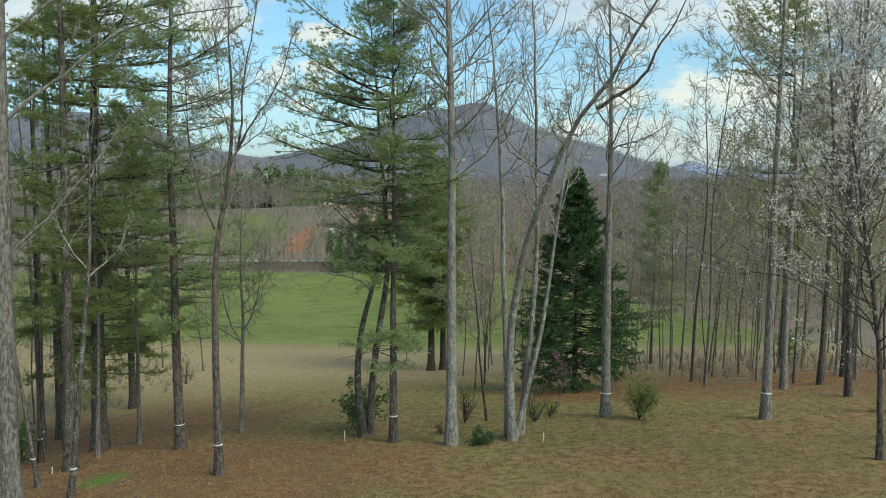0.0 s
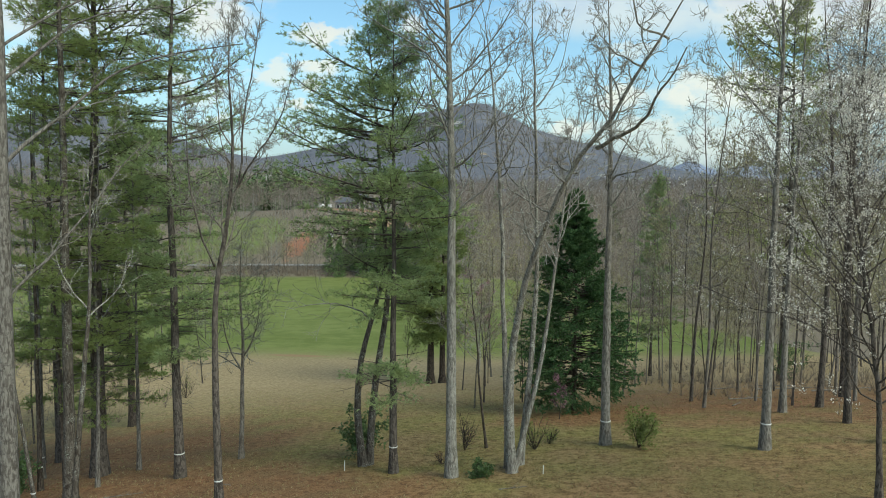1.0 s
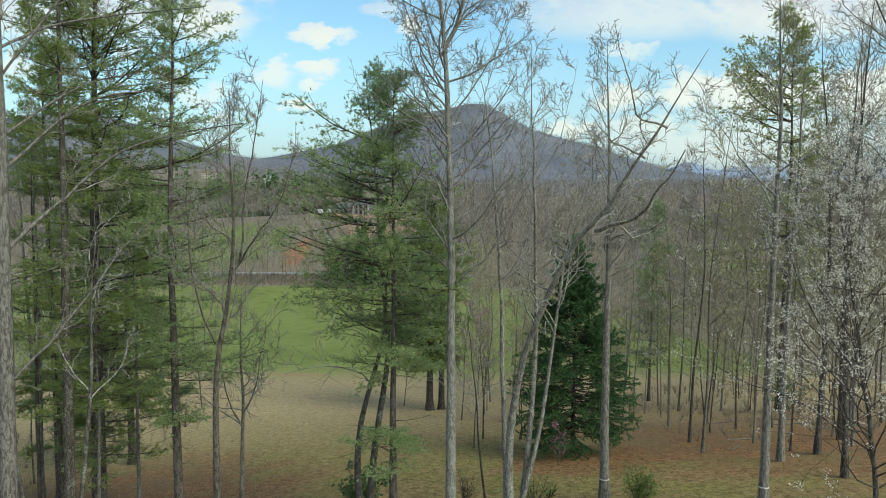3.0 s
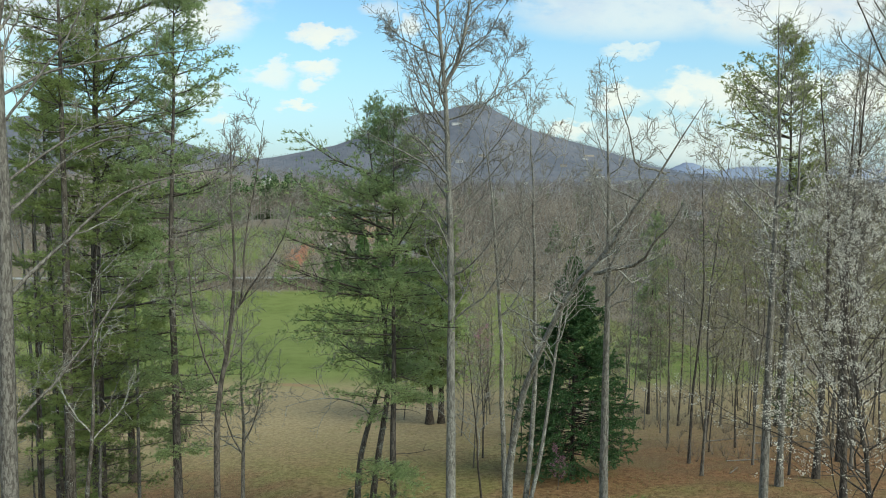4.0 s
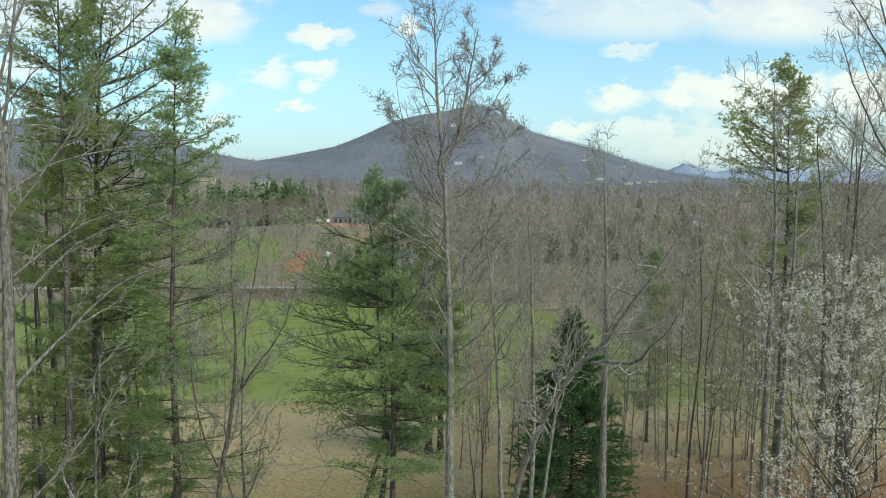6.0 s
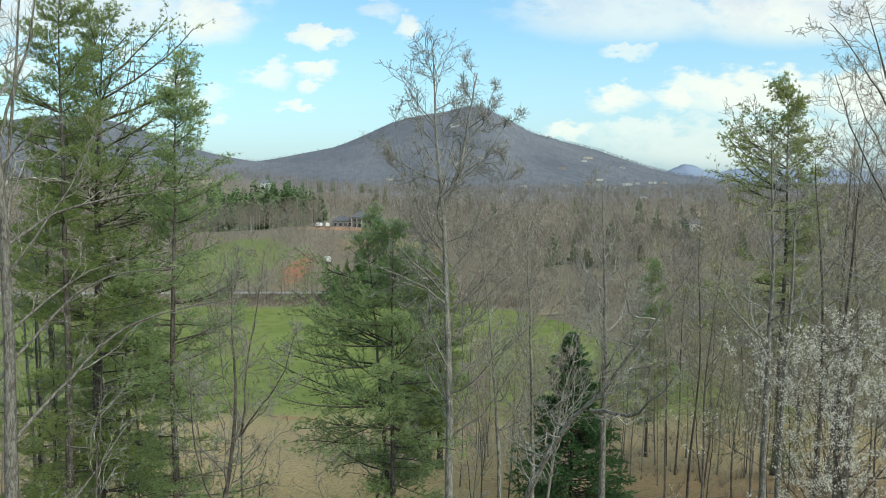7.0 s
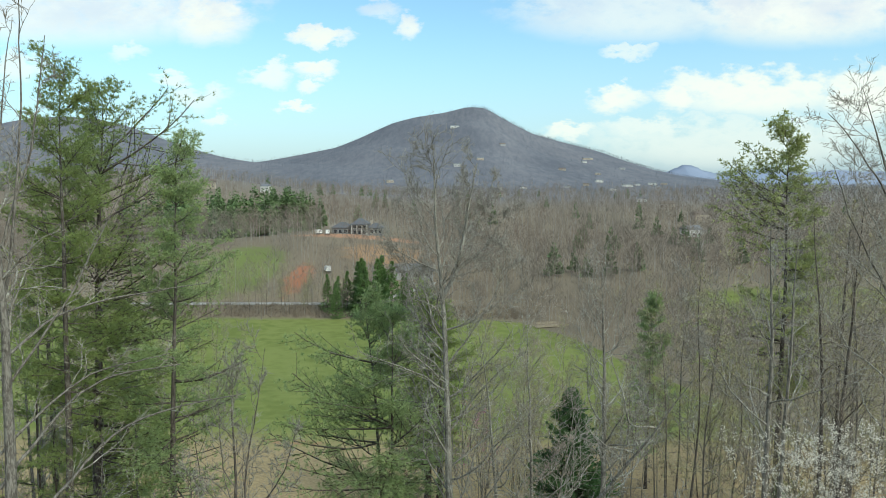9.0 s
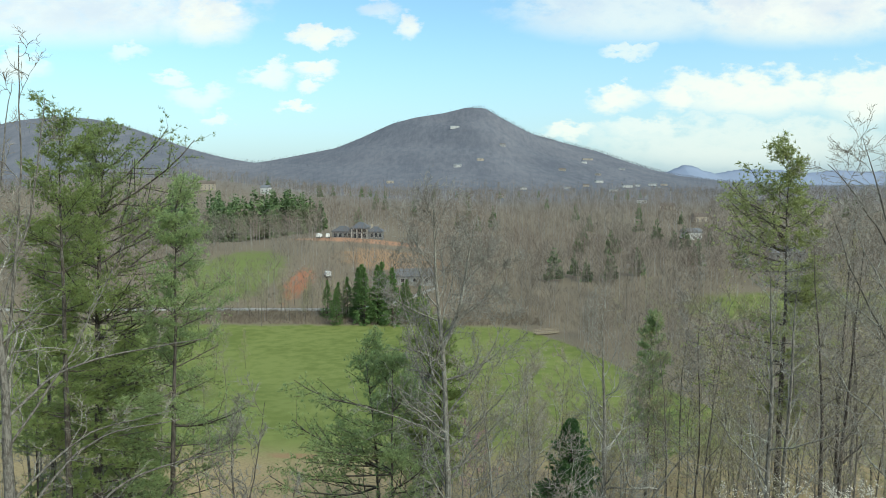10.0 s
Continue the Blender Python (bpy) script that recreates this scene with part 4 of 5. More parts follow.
def blossom_tree(x, y, height, seed, flower, label, radius=0.19, clusters=1500, start=0.30, limbs=26, wide=0.33, lean=-0.03, petals=7, size=0.03):
    rng = np.random.default_rng(seed)
    tree = root("blossoming_tree", label, "tree", x, y)
    pts, rad = trunk_line(height, radius, ((0.3, lean * 0.08 * height, 0), (0.6, lean * 0.5 * height, 0), (1, lean * height, 0.2)), rng, 14, 0.1, 0.12)
    g, b, f = Geo(), Geo(), Geo()
    tubes(g, pts, rad, 10)
    part("trunk", g, bark_pine, tree)
    q, d, l, r = spawn(rng, pts, rad, np.array([height]), limbs, start, 0.98, 55, wide, 0.5, 1.0, 0.012, 0.7)
    lp, lr = grow(rng, q, d, l, np.minimum(r, 0.034), 7, 0.15, 0.10, 0.25)
    tubes(b, lp, lr, 5)
    q, d, l2, r2 = spawn(rng, lp, lr, l, 8, 0.2, 1.0, 46, 0.42, 0.55, 1.0, 0.008)
    p2, w2 = grow(rng, q, d, l2, r2, 4, 0.14, 0.12, 0.4)
    tubes(b, p2, w2, 3)
    q, d, l3, r3 = spawn(rng, p2, w2, l2, 5, 0.15, 1.0, 42, 0.5, 0.7, 1.0, 0.006)
    p3, w3 = grow(rng, q, d, np.maximum(l3, 0.2), r3, 2, 0.12, 0.12, 0.6)
    tubes(b, p3, w3, 3)
    tagged(part("branchwork", b, bark_pine, tree), kind="stuff")
    c, _, _, _ = spawn(rng, p3, np.ones(p3.shape[:2]), np.ones(len(p3)), 3, 0.3, 1.0, 30, 1.0, 1.0)
    c = c[rng.permutation(len(c))[:clusters]]
    leaves(f, rng, np.repeat(c, petals, 0), size, size * 1.5)
    tagged(part("blossom", f, flower, tree, "clusters of small spring flowers", False), kind="stuff")


blossom_tree(15.2, 25.0, 14.7, 41, petal, "leafless tree covered with white spring blossom", 0.12, 3100, 0.22, 46, 0.52, -0.115, 7, 0.037)
blossom_tree(4.3, 76.0, 11.5, 43, petal_pink, "small redbud tree with dusky pink flowers", 0.10, 1600, 0.25, 14)
blossom_tree(7.3, 45.6, 2.6, 44, petal_pink, "low redbud shrub with pink flowers beside the fir", 0.03, 110, 0.2, 8)


# thin stems of the wood on the left, some slanting, some with tape
for k, (x, y, h, d, dx, tape, mat) in enumerate([
        (-16.9, 29.6, 15, 0.20, -1.6, True, bark_lichen), (-13.9, 26.4, 16, 0.26, 1.6, True, bark_lichen), (-20.6, 36.4, 21, 0.26, 0.3, True, bark_dark),
        (-19.1, 36.0, 20, 0.22, -0.4, False, bark_dark), (-22.5, 40.0, 24, 0.30, 0.2, True, bark_grey), (-25.0, 44.5, 25, 0.34, 0.4, False, bark_grey),
        (-17.2, 35.4, 18, 0.22, 0.5, False, bark_grey), (-16.6, 38.9, 19, 0.24, 0.2, False, bark_grey), (-27.5, 49.0, 26, 0.36, -0.3, False, bark_grey)]):
    bare_tree(x, y, h, d, 50 + k, ((0.5, dx * 0.6, 0), (1, dx, 0)), 0.45, 6, 0.2, 50, 0.1, mat, tape=tape, fine=0.7,
              label="thin bare stem in the pine wood")


# ---- woods of simpler trees, copied ----
def wood_kind(seed, height, mat, twig, crown=0.45, reach=0.2, limbs=11, buds=0):
    return bare_tree(0, -380 - seed, height, height * 0.0092, 200 + seed, ((0.25, 0.15 * (seed % 3 - 1), 0.1), (0.5, 0.35, -0.1 * seed), (0.75, 0.1 * seed, 0.2), (1, -0.3, 0.5)), crown, limbs, reach, 58, 0.13, mat, twig,
                     label="bare woodland tree with a slim trunk", name="woodland_tree", sub=6, plain=True, wander=0.27, buds=buds, limb_mat=bark_twigs)


KINDS = [wood_kind(1, 21, bark_wood, twig_red, 0.22, 0.24, 16), wood_kind(2, 23, bark_wood, twig_olive, 0.30, 0.21, 16, 420), wood_kind(3, 18, bark_pine, twig_olive, 0.2, 0.26, 16, 420),
         wood_kind(4, 24, bark_pine, twig_grey, 0.36, 0.19, 15), wood_kind(5, 14, bark_dark, twig_olive, 0.14, 0.30, 16, 420)]
rng = np.random.default_rng(77)
SPOTS = [(21.4, 76.5), (23.9, 80.2), (25.1, 80.0), (24.4, 74.8), (25.3, 69.8), (28.5, 74), (33.9, 63.6), (34.6, 62.1), (17.8, 52), (20.9, 56.5), (23.6, 54.5), (19.4, 62), (26.5, 58), (-27.9, 83.4), (-4.5, 83), (-55.4, 251.5)]


def wooded(x, y):
    """How thickly woodland trees stand at a place."""
    if 0.34 * y < x < 0.66 * y and 46 < y < 115:
        return 1.0
    if x > 42 and y >= 115:
        return 0.35
    if x < -26 - 0.16 * (y - 40) and y < 240:
        return 0.55
    if 4 < x <= 0.34 * y and 62 < y < 112:
        return 0.5
    if 244 < y < 258 and -85 < x < 20:
        return 1.0
    return 0.0


while len(SPOTS) < 172:
    y = 42 + 214 * rng.random() ** 1.25
    x = rng.uniform(-0.68, 0.68) * y
    if rng.random() < wooded(x, y) and min((x - a) ** 2 + (y - b) ** 2 for a, b in SPOTS) > 8.0:
        SPOTS.append((x, y))
BUDDING = [(3.2, 58), (6.2, 66), (10.4, 64), (12.8, 71), (1.8, 71), (14.6, 59), (7.8, 74), (16.5, 66), (4.8, 79), (19.0, 72)]
while len(BUDDING) < 32:
    y = rng.uniform(48, 98)
    x = y * rng.uniform(0.035, 0.25)
    if min((x - a) ** 2 + (y - b) ** 2 for a, b in SPOTS + BUDDING) > 7.0 and math.hypot(x - 8.9, y - 49.6) > 6.5:
        BUDDING.append((x, y))
SPOTS += BUDDING
SPOTS += [(-88 + 52 * (k + rng.random()) / 26, rng.uniform(246, 259)) for k in range(26)]
for k, (x, y) in enumerate(SPOTS):
    kind = KINDS[(2, 0, 4, 1)[k % 4]] if (x, y) in BUDDING else KINDS[k % 5]
    size = rng.uniform(0.85, 1.15) if x > 0.31 * y and y < 115 else rng.uniform(0.6, 0.9)
    m = Matrix.Translation((x, y, float(land(x, y)) - 0.05)) @ Matrix.Rotation(rng.normal(0, 0.045), 4, "X") @ Matrix.Rotation(rng.normal(0, 0.045), 4, "Y") @ Matrix.Rotation(rng.uniform(0, 6.28), 4, "Z") @ Matrix.Scale(size, 4)
    tagged(copy_thing(kind, m), "", "", "woodland trees")
for kind in KINDS:
    for o in list(kind.children_recursive) + [kind]:
        bpy.data.objects.remove(o)


# ---- far woods ----
def far_trees(geo, stems, rng, x, y, h, twigs, width):
    """Bare trees of fine upright blades round a stem."""
    n_ = len(x)
    base = np.stack([x, y, land(x, y) - 0.3], -1)
    lean = np.stack([rng.normal(0, 0.03, n_) * h, rng.normal(0, 0.03, n_) * h, h * 0.97], -1)
    line = np.stack([base, base + lean * 0.4, base + lean * 0.78], 1)
    tubes(stems, line, (h * 0.009 * width * rng.uniform(0.5, 1.3, n_))[:, None] * np.array([[1, 0.7, 0.12]]), 3)
    s = 0.22 + 0.66 * rng.random((n_, twigs)) ** 0.85
    a = rng.random((n_, twigs)) * 2 * np.pi
    c = base[:, None] + np.stack([np.zeros_like(s), np.zeros_like(s), s * h[:, None]], -1)
    wide = rng.uniform(0.55, 1.5, (n_, 1))
    l = h[:, None] * (0.12 + 0.16 * rng.random((n_, twigs))) * (1.15 - 0.6 * s)
    out = (0.3 + 0.7 * rng.random((n_, twigs))) * wide
    d = unit(np.stack([np.cos(a) * out, np.sin(a) * out, np.ones_like(s) * 0.8], -1))
    far = h[:, None] * 0.17 * wide * np.sqrt(np.clip(1 - ((s - 0.5) / 0.52) ** 2, 0, 1)) * rng.random((n_, twigs))
    j = c + np.stack([np.cos(a) * far, np.sin(a) * far, np.zeros_like(far)], -1)
    side = unit(np.cross(d, rng.standard_normal(d.shape))) * (h[:, None, None] * 0.0055 * width)
    geo.add(np.stack([j - side, j + side, j + d * l[..., None]], 2).reshape(-1, 3), np.arange(n_ * twigs * 3).reshape(-1, 3))


def far_evergreens(geo, rng, x, y, h, count, slim=0.2):
    n_ = len(x)
    base = np.stack([x, y, land(x, y)], -1)
    s = rng.random((n_, count)) ** 1.3 * 0.95
    a = rng.random((n_, count)) * 2 * np.pi
    c = base[:, None] + np.stack([np.zeros_like(s), np.zeros_like(s), (0.06 + 0.94 * s) * h[:, None]], -1)
    l = h[:, None] * slim * (1.05 - s) * (0.6 + 0.6 * rng.random((n_, count))) + 0.02 * h[:, None]
    d = np.stack([np.cos(a), np.sin(a), 0.25 * rng.standard_normal(a.shape) + 0.1], -1)
    side = unit(np.cross(d, rng.standard_normal(d.shape))) * (l * 0.28)[..., None]
    tip = c + d * l[..., None]
    geo.add(np.stack([c, tip - side, tip + side + np.array([0, 0, 0.3])], 2).reshape(-1, 3), np.arange(n_ * count * 3).reshape(-1, 3))


rng = np.random.default_rng(5)


def scatter(count, y0, y1, half=0.72, power=1.0, keep=None):
    y = y0 + (y1 - y0) * rng.random(count) ** power
    x = rng.uniform(-half, half, count) * y
    if keep is not None:
        ok = keep(x, y)
        x, y = x[ok], y[ok]
    return x, y


def open_ground(x, y):
    """False on the meadow and the road, and mostly on the grass slope, the red bank and the yard of the long house."""
    few = rng.random(len(x)) < 0.14
    ok = y + 0.075 * np.maximum(x - 18, 0) ** 2 > 246
    ok &= ~((np.abs(y - 263.5) < 5) & (x < -20))
    ok &= (((x + 86) / 17) ** 2 + ((y - 308) / 32) ** 2 > 1) | few
    ok &= (((x + 57) / 7) ** 2 + ((y - 292) / 22) ** 2 > 1) | few
    rare = rng.random(len(x)) < 0.05
    ok &= ((np.abs(x + 0.112 * y) > 23) | (y < 345) | (y > 426)) | rare
    ok &= ((np.abs(x + 0.071 * y) > 14) | (y < 325) | (y > 380)) | few
    ok &= ((x - 150) / 55) ** 2 + ((y - 268) / 20) ** 2 > 1
    ok &= ((np.abs(x + 0.206 * y) > 15) | (y < 430) | (y > 515)) | few
    return ok


g, stems = Geo(), Geo()
x, y = scatter(900, 150, 272, 0.64, 1.0, open_ground)
far_trees(g, stems, rng, x, y, rng.uniform(8, 17, len(x)), 84, 0.5)
x, y = scatter(1750, 268, 430, 0.64, 1.0, open_ground)
far_trees(g, stems, rng, x, y, rng.uniform(11, 21, len(x)), 84, 0.54)
x, y = scatter(3000, 430, 1000, 0.64, 1.0, open_ground)
far_trees(g, stems, rng, x, y, rng.uniform(13, 23, len(x)), 54, 0.72)
x, y = scatter(4300, 1000, 2000, 0.64)
far_trees(g, stems, rng, x, y, rng.uniform(14, 24, len(x)), 26, 1.2)
x, y = rng.uniform(-5, 110, 1500), rng.uniform(175, 275, 1500)
ok = (y + 0.075 * np.maximum(x - 18, 0) ** 2 > 243) & open_ground(x, y) & (np.hypot(x - 33, y - 229) > 6)
x, y = x[ok][:520], y[ok][:520]
far_trees(g, stems, rng, x, y, rng.uniform(4, 11, len(x)), 90, 0.42)
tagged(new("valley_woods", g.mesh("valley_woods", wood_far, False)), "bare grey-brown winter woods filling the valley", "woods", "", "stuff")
tagged(new("valley_tree_stems", stems.mesh("valley_tree_stems", stem_far, False)), "pale grey stems of the valley woods", "woods", "", "stuff")
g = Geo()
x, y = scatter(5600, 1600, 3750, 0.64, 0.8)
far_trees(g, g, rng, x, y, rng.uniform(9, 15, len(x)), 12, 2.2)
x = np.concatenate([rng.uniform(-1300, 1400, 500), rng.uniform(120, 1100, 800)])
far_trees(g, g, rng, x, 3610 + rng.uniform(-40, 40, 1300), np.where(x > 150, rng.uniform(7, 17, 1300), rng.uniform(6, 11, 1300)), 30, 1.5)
tagged(new("mountain_woods", g.mesh("mountain_woods", wood_hill_hazed, False)), "bare purplish-grey woods on the mountain slopes, haze blue put into their colour", "woods", "", "stuff")
g = Geo()
x, y = scatter(70, 520, 1500, 0.64)
far_evergreens(g, rng, x, y, rng.uniform(12, 20, len(x)), 130)
x, y = rng.normal(-107, 9, 34), rng.normal(515, 16, 34)
far_evergreens(g, rng, x, y, rng.uniform(20, 36, len(x)), 220, 0.2)
x, y = rng.uniform(-190, -118, 60), rng.uniform(400, 540, 60)
far_evergreens(g, rng, x, y, rng.uniform(14, 34, len(x)), 170, 0.2)
x, y = np.concatenate([rng.normal(120, 30, 12), rng.normal(60, 14, 5)]), np.concatenate([rng.normal(420, 60, 12), rng.normal(330, 14, 5)])
far_evergreens(g, rng, x, y, rng.uniform(10, 17, len(x)), 150, 0.24)
tagged(new("valley_evergreens", g.mesh("valley_evergreens", green_far, False)), "dark green pines scattered through the valley woods", "woods", "", "stuff")


# undergrowth along the far edge of the meadow and in the woods
g = Geo()
for count, box in ((1700, (-110, -2, 243, 261)), (500, (-2, 34, 243, 262)), (500, (43, 130, 130, 246)), (420, (18, 60, 50, 100)), (260, (-60, -26, 42, 90)), (160, (-120, -60, 90, 240))):
    c = np.stack([rng.uniform(box[0], box[1], count), rng.uniform(box[2], box[3], count), np.zeros(count)], -1)
    c[:, 2] = land(c[:, 0], c[:, 1])
    c = c[c[:, 1] + 0.075 * np.maximum(c[:, 0] - 18, 0) ** 2 > (242 if box[3] > 200 else 0)]
    blades(g, rng, c, np.tile([0, 0, 1.0], (len(c), 1)), 14, 1.7, 0.04 if box[3] > 200 else 0.025, 0.4)
tagged(new("undergrowth", g.mesh("undergrowth", twig_brush, False)), "leafless brown brush under the trees", "undergrowth", "", "stuff")


# the dark evergreens on the far edge of the meadow
first = fir_tree(-20, 247, 20.5, 9.6, 61, 0.03, "dark green cedar at the far edge of the meadow", 0.85, 8, needle_cedar, 1, "cedar_tree", "cedars by the meadow", (0.55, 0.26))
for k in range(17):
    x, y = -39 + 36 * (k + rng.uniform(-0.6, 1.4)) / 17, 242 + 14 * rng.random()
    size = 0.42 + 0.5 * math.exp(-((k / 16 - 0.42) / 0.36) ** 2) + rng.uniform(-0.1, 0.16)
    copy_thing(first, Matrix.Translation((x, y, float(land(x, y)))) @ Matrix.Rotation(rng.uniform(0, 6.28), 4, "Z") @ Matrix.Scale(size, 4))


# ---- shrubs on the lawn ----
def shrub(x, y, height, width, count, size, mat, label, seed, stems=9):
    rng = np.random.default_rng(seed)
    ob = root("shrub", label, "shrub", x, y, "shrubs on the lawn")
    b, f = Geo(), Geo()
    a = rng.random(stems) * 2 * np.pi
    tilt = rng.uniform(0.1, 0.9, stems) * width / height
    d = unit(np.stack([np.cos(a) * tilt, np.sin(a) * tilt, np.ones(stems)], -1))
    lp, lr = grow(rng, np.zeros((stems, 3)), d, np.full(stems, height) * rng.uniform(0.7, 1.05, stems), np.full(stems, 0.02), 5, 0.12, 0.03, 0.4)
    tubes(b, lp, lr, 4)
    q, d, l, r = spawn(rng, lp, lr, np.full(stems, height), 8, 0.15, 1.0, 50, 0.35, 0.6, 1.0, 0.006)
    p2, w2 = grow(rng, q, d, l, r, 3, 0.15, 0.05, 0.5)
    tubes(b, p2, w2, 3)
    tagged(part("stemwork", b, bark_dark, ob), kind="stuff")
    if count:
        per = max(1, count // len(p2))
        c, _, _, _ = spawn(rng, p2, np.ones(p2.shape[:2]), np.ones(len(p2)), per, 0.2, 1.0, 30, 1.0, 1.0)
        leaves(f, rng, c, size, size * 1.1)
        tagged(part("foliage", f, mat, ob, "", False), kind="stuff")
    return ob


shrub(-4.15, 37.3, 2.5, 2.6, 1500, 0.10, leaf_green, "rhododendron bush with glossy dark green leaves", 71)
shrub(1.55, 31.3, 0.8, 1.5, 900, 0.07, leaf_green, "low holly bush with glossy green leaves", 72)
shrub(1.05, 37.2, 1.9, 1.6, 130, 0.04, leaf_young, "thin leafless shrub on the lawn", 73, 14)
shrub(4.6, 36.4, 1.7, 1.8, 420, 0.05, leaf_young, "thin shrub with a few olive leaves", 74, 12)
shrub(9.55, 35.4, 2.1, 1.5, 2000, 0.07, leaf_young, "pale green leafy shrub beside a grey trunk", 75)
shrub(-21.5, 35.6, 2.2, 3.0, 1400, 0.09, leaf_green, "dark evergreen bush under the pines", 76)
shrub(-26.5, 74.0, 3.0, 3.0, 300, 0.06, leaf_young, "straggly shrub at the edge of the meadow", 77, 14)
shrub(-0.1, 34.2, 0.7, 0.9, 160, 0.04, leaf_dead, "small brown dead shrub on the lawn", 78)
shrub(5.5, 37.6, 0.9, 1.0, 260, 0.05, leaf_young, "small olive green shrub on the lawn", 79)
shrub(33.0, 70.0, 5.0, 5.0, 1500, 0.10, leaf_green, "wide evergreen bush under the bare trees", 80)


# dead wood, stakes
def fallen(x, y, length, turn, radius, seed):
    rng = np.random.default_rng(seed)
    ob = root("fallen_branch", "weathered fallen branch on the leaf litter", "branch", x, y, "fallen branches")
    d = np.array([[math.cos(turn), math.sin(turn), 0.0]])
    lp, lr = grow(rng, np.zeros((1, 3)), d, np.array([length]), np.array([radius]), 8, 0.06, 0.0, 0.3)
    lp[..., 2] = land(lp[..., 0] + x, lp[..., 1] + y) - float(land(x, y)) + radius * 0.8 + 0.05
    g = Geo()
    tubes(g, lp, lr, 7)
    part("stick", g, bark_pale, ob)
    g = Geo()
    q, dd, l, r = spawn(rng, lp, lr, np.array([length]), 5, 0.3, 1.0, 40, 0.25, 0.5, 0.3, 0.012)
    p2, w2 = grow(rng, q, dd, l, r, 3, 0.12, 0.0, 0.4)
    tubes(g, p2, w2, 4)
    tagged(part("side_twigs", g, bark_pale, ob), kind="stuff")


for k, (x, y, l, t, r) in enumerate([(22.5, 62, 4.2, 0.4, 0.07), (26, 60, 5.0, -0.2, 0.08), (20.5, 52, 3.4, 0.1, 0.06), (28.5, 56, 6.0, 0.15, 0.07), (-13.2, 27.5, 1.6, 0.8, 0.03),
                                     (-10.6, 33.0, 1.2, -0.6, 0.025), (30.5, 63, 3.6, 2.6, 0.08), (19.0, 47.5, 2.4, 0.9, 0.05), (2.2, 29.0, 1.2, 0.3, 0.025), (-15.6, 32.6, 1.8, 0.2, 0.03)]):
    fallen(x, y, l, t, r, 90 + k)

for x, y, h in ((4.3, 31.2, 0.45), (-4.75, 34.0, 0.55), (-17.9, 32.5, 0.4)):
    ob = root("marker_stake", "white survey stake in the lawn", "stake", x, y, "survey stakes")
    g = Geo()
    line = np.array([[0, 0, 0], [0.004, 0, h * 0.5], [0.01, 0, h * 0.97], [0.01, 0, h]])
    tubes(g, line[None], np.array([[0.022, 0.022, 0.022, 0.004]]), 6)
    part("peg", g, tape_white, ob)


# ---- leaf litter and dry grass on the lawn ----
rng = np.random.default_rng(31)
g = Geo()
c = np.concatenate([np.stack([rng.normal(-10, 6, 9000), rng.uniform(20, 40, 9000)], -1), np.stack([rng.uniform(-24, 26, 14000), rng.uniform(20, 60, 14000)], -1),
                    np.stack([rng.normal(27, 7, 3500), rng.uniform(42, 75, 3500)], -1)])
c = np.column_stack([c, land(c[:, 0], c[:, 1]) + 0.03])
leaves(g, rng, c, 0.042)
tagged(new("leaf_litter", g.mesh("leaf_litter", leaf_dead, False)), "curled brown leaves lying on the lawn", "leaves", "", "stuff")
g = Geo()
c = np.stack([rng.uniform(-26, 26, 17000), 20 + 60 * rng.random(17000) ** 1.5], -1)
c = c[np.sin(c[:, 0] * 1.7 + np.sin(c[:, 1] * 1.3) * 2) + np.sin(c[:, 1] * 2.1 + c[:, 0] * 0.6) > rng.normal(-0.3, 0.8, len(c))]
c = np.column_stack([c, land(c[:, 0], c[:, 1]) - 0.01])
blades(g, rng, c, np.tile([0, 0, 1.0], (len(c), 1)), 5, 0.14, 0.026, 0.7)
tagged(new("dry_grass", g.mesh("dry_grass", blade_dry, False)), "tufts of dry winter grass on the lawn", "grass", "", "stuff")


# ---- buildings ----
def plain(name, color, rough=0.7, metal=0.0, vary=0.15):
    m, n = material(name)
    place = n.add("ShaderNodeTexCoord").outputs["Object"]
    dim = tuple(c * (1 - vary) for c in color)
    n.surface(n.mix(n.noise(place, 1.5, 4), dim, color), rough, None, 0.0, 0.3)
    return m


roof_slate = plain("slate_roof", (0.16, 0.17, 0.19))
roof_brown = plain("brown_roof", (0.15, 0.12, 0.10))
wall_grey = plain("grey_siding", (0.34, 0.34, 0.34))
wall_slate = plain("dark_grey_siding", (0.17, 0.17, 0.175))
roof_dark = plain("dark_slate_roof", (0.10, 0.105, 0.12))
wall_white = plain("white_siding", (0.58, 0.57, 0.55))
wall_tan = plain("tan_siding", (0.42, 0.36, 0.29))
trim_pale = plain("pale_trim", (0.62, 0.60, 0.56))
pane_dark = plain("dark_glass", (0.03, 0.035, 0.045), 0.1)
paint_white = plain("white_paint", (0.75, 0.75, 0.74), 0.35, 0.0, 0.05)
rubber = plain("tyre_rubber", (0.03, 0.03, 0.03))
timber = plain("weathered_timber", (0.36, 0.30, 0.22), 0.85, 0.0, 0.35)


def box(x0, x1, y0, y1, z0, z1, bevel=0.0):
    bm = bmesh.new()
    bmesh.ops.create_cube(bm, size=1.0, matrix=Matrix.Translation(((x0 + x1) / 2, (y0 + y1) / 2, (z0 + z1) / 2)) @ Matrix.Diagonal((x1 - x0, y1 - y0, z1 - z0, 1)))
    if bevel:
        bmesh.ops.bevel(bm, geom=list(bm.edges), offset=bevel, segments=2, affect="EDGES", profile=0.6)
    return bm


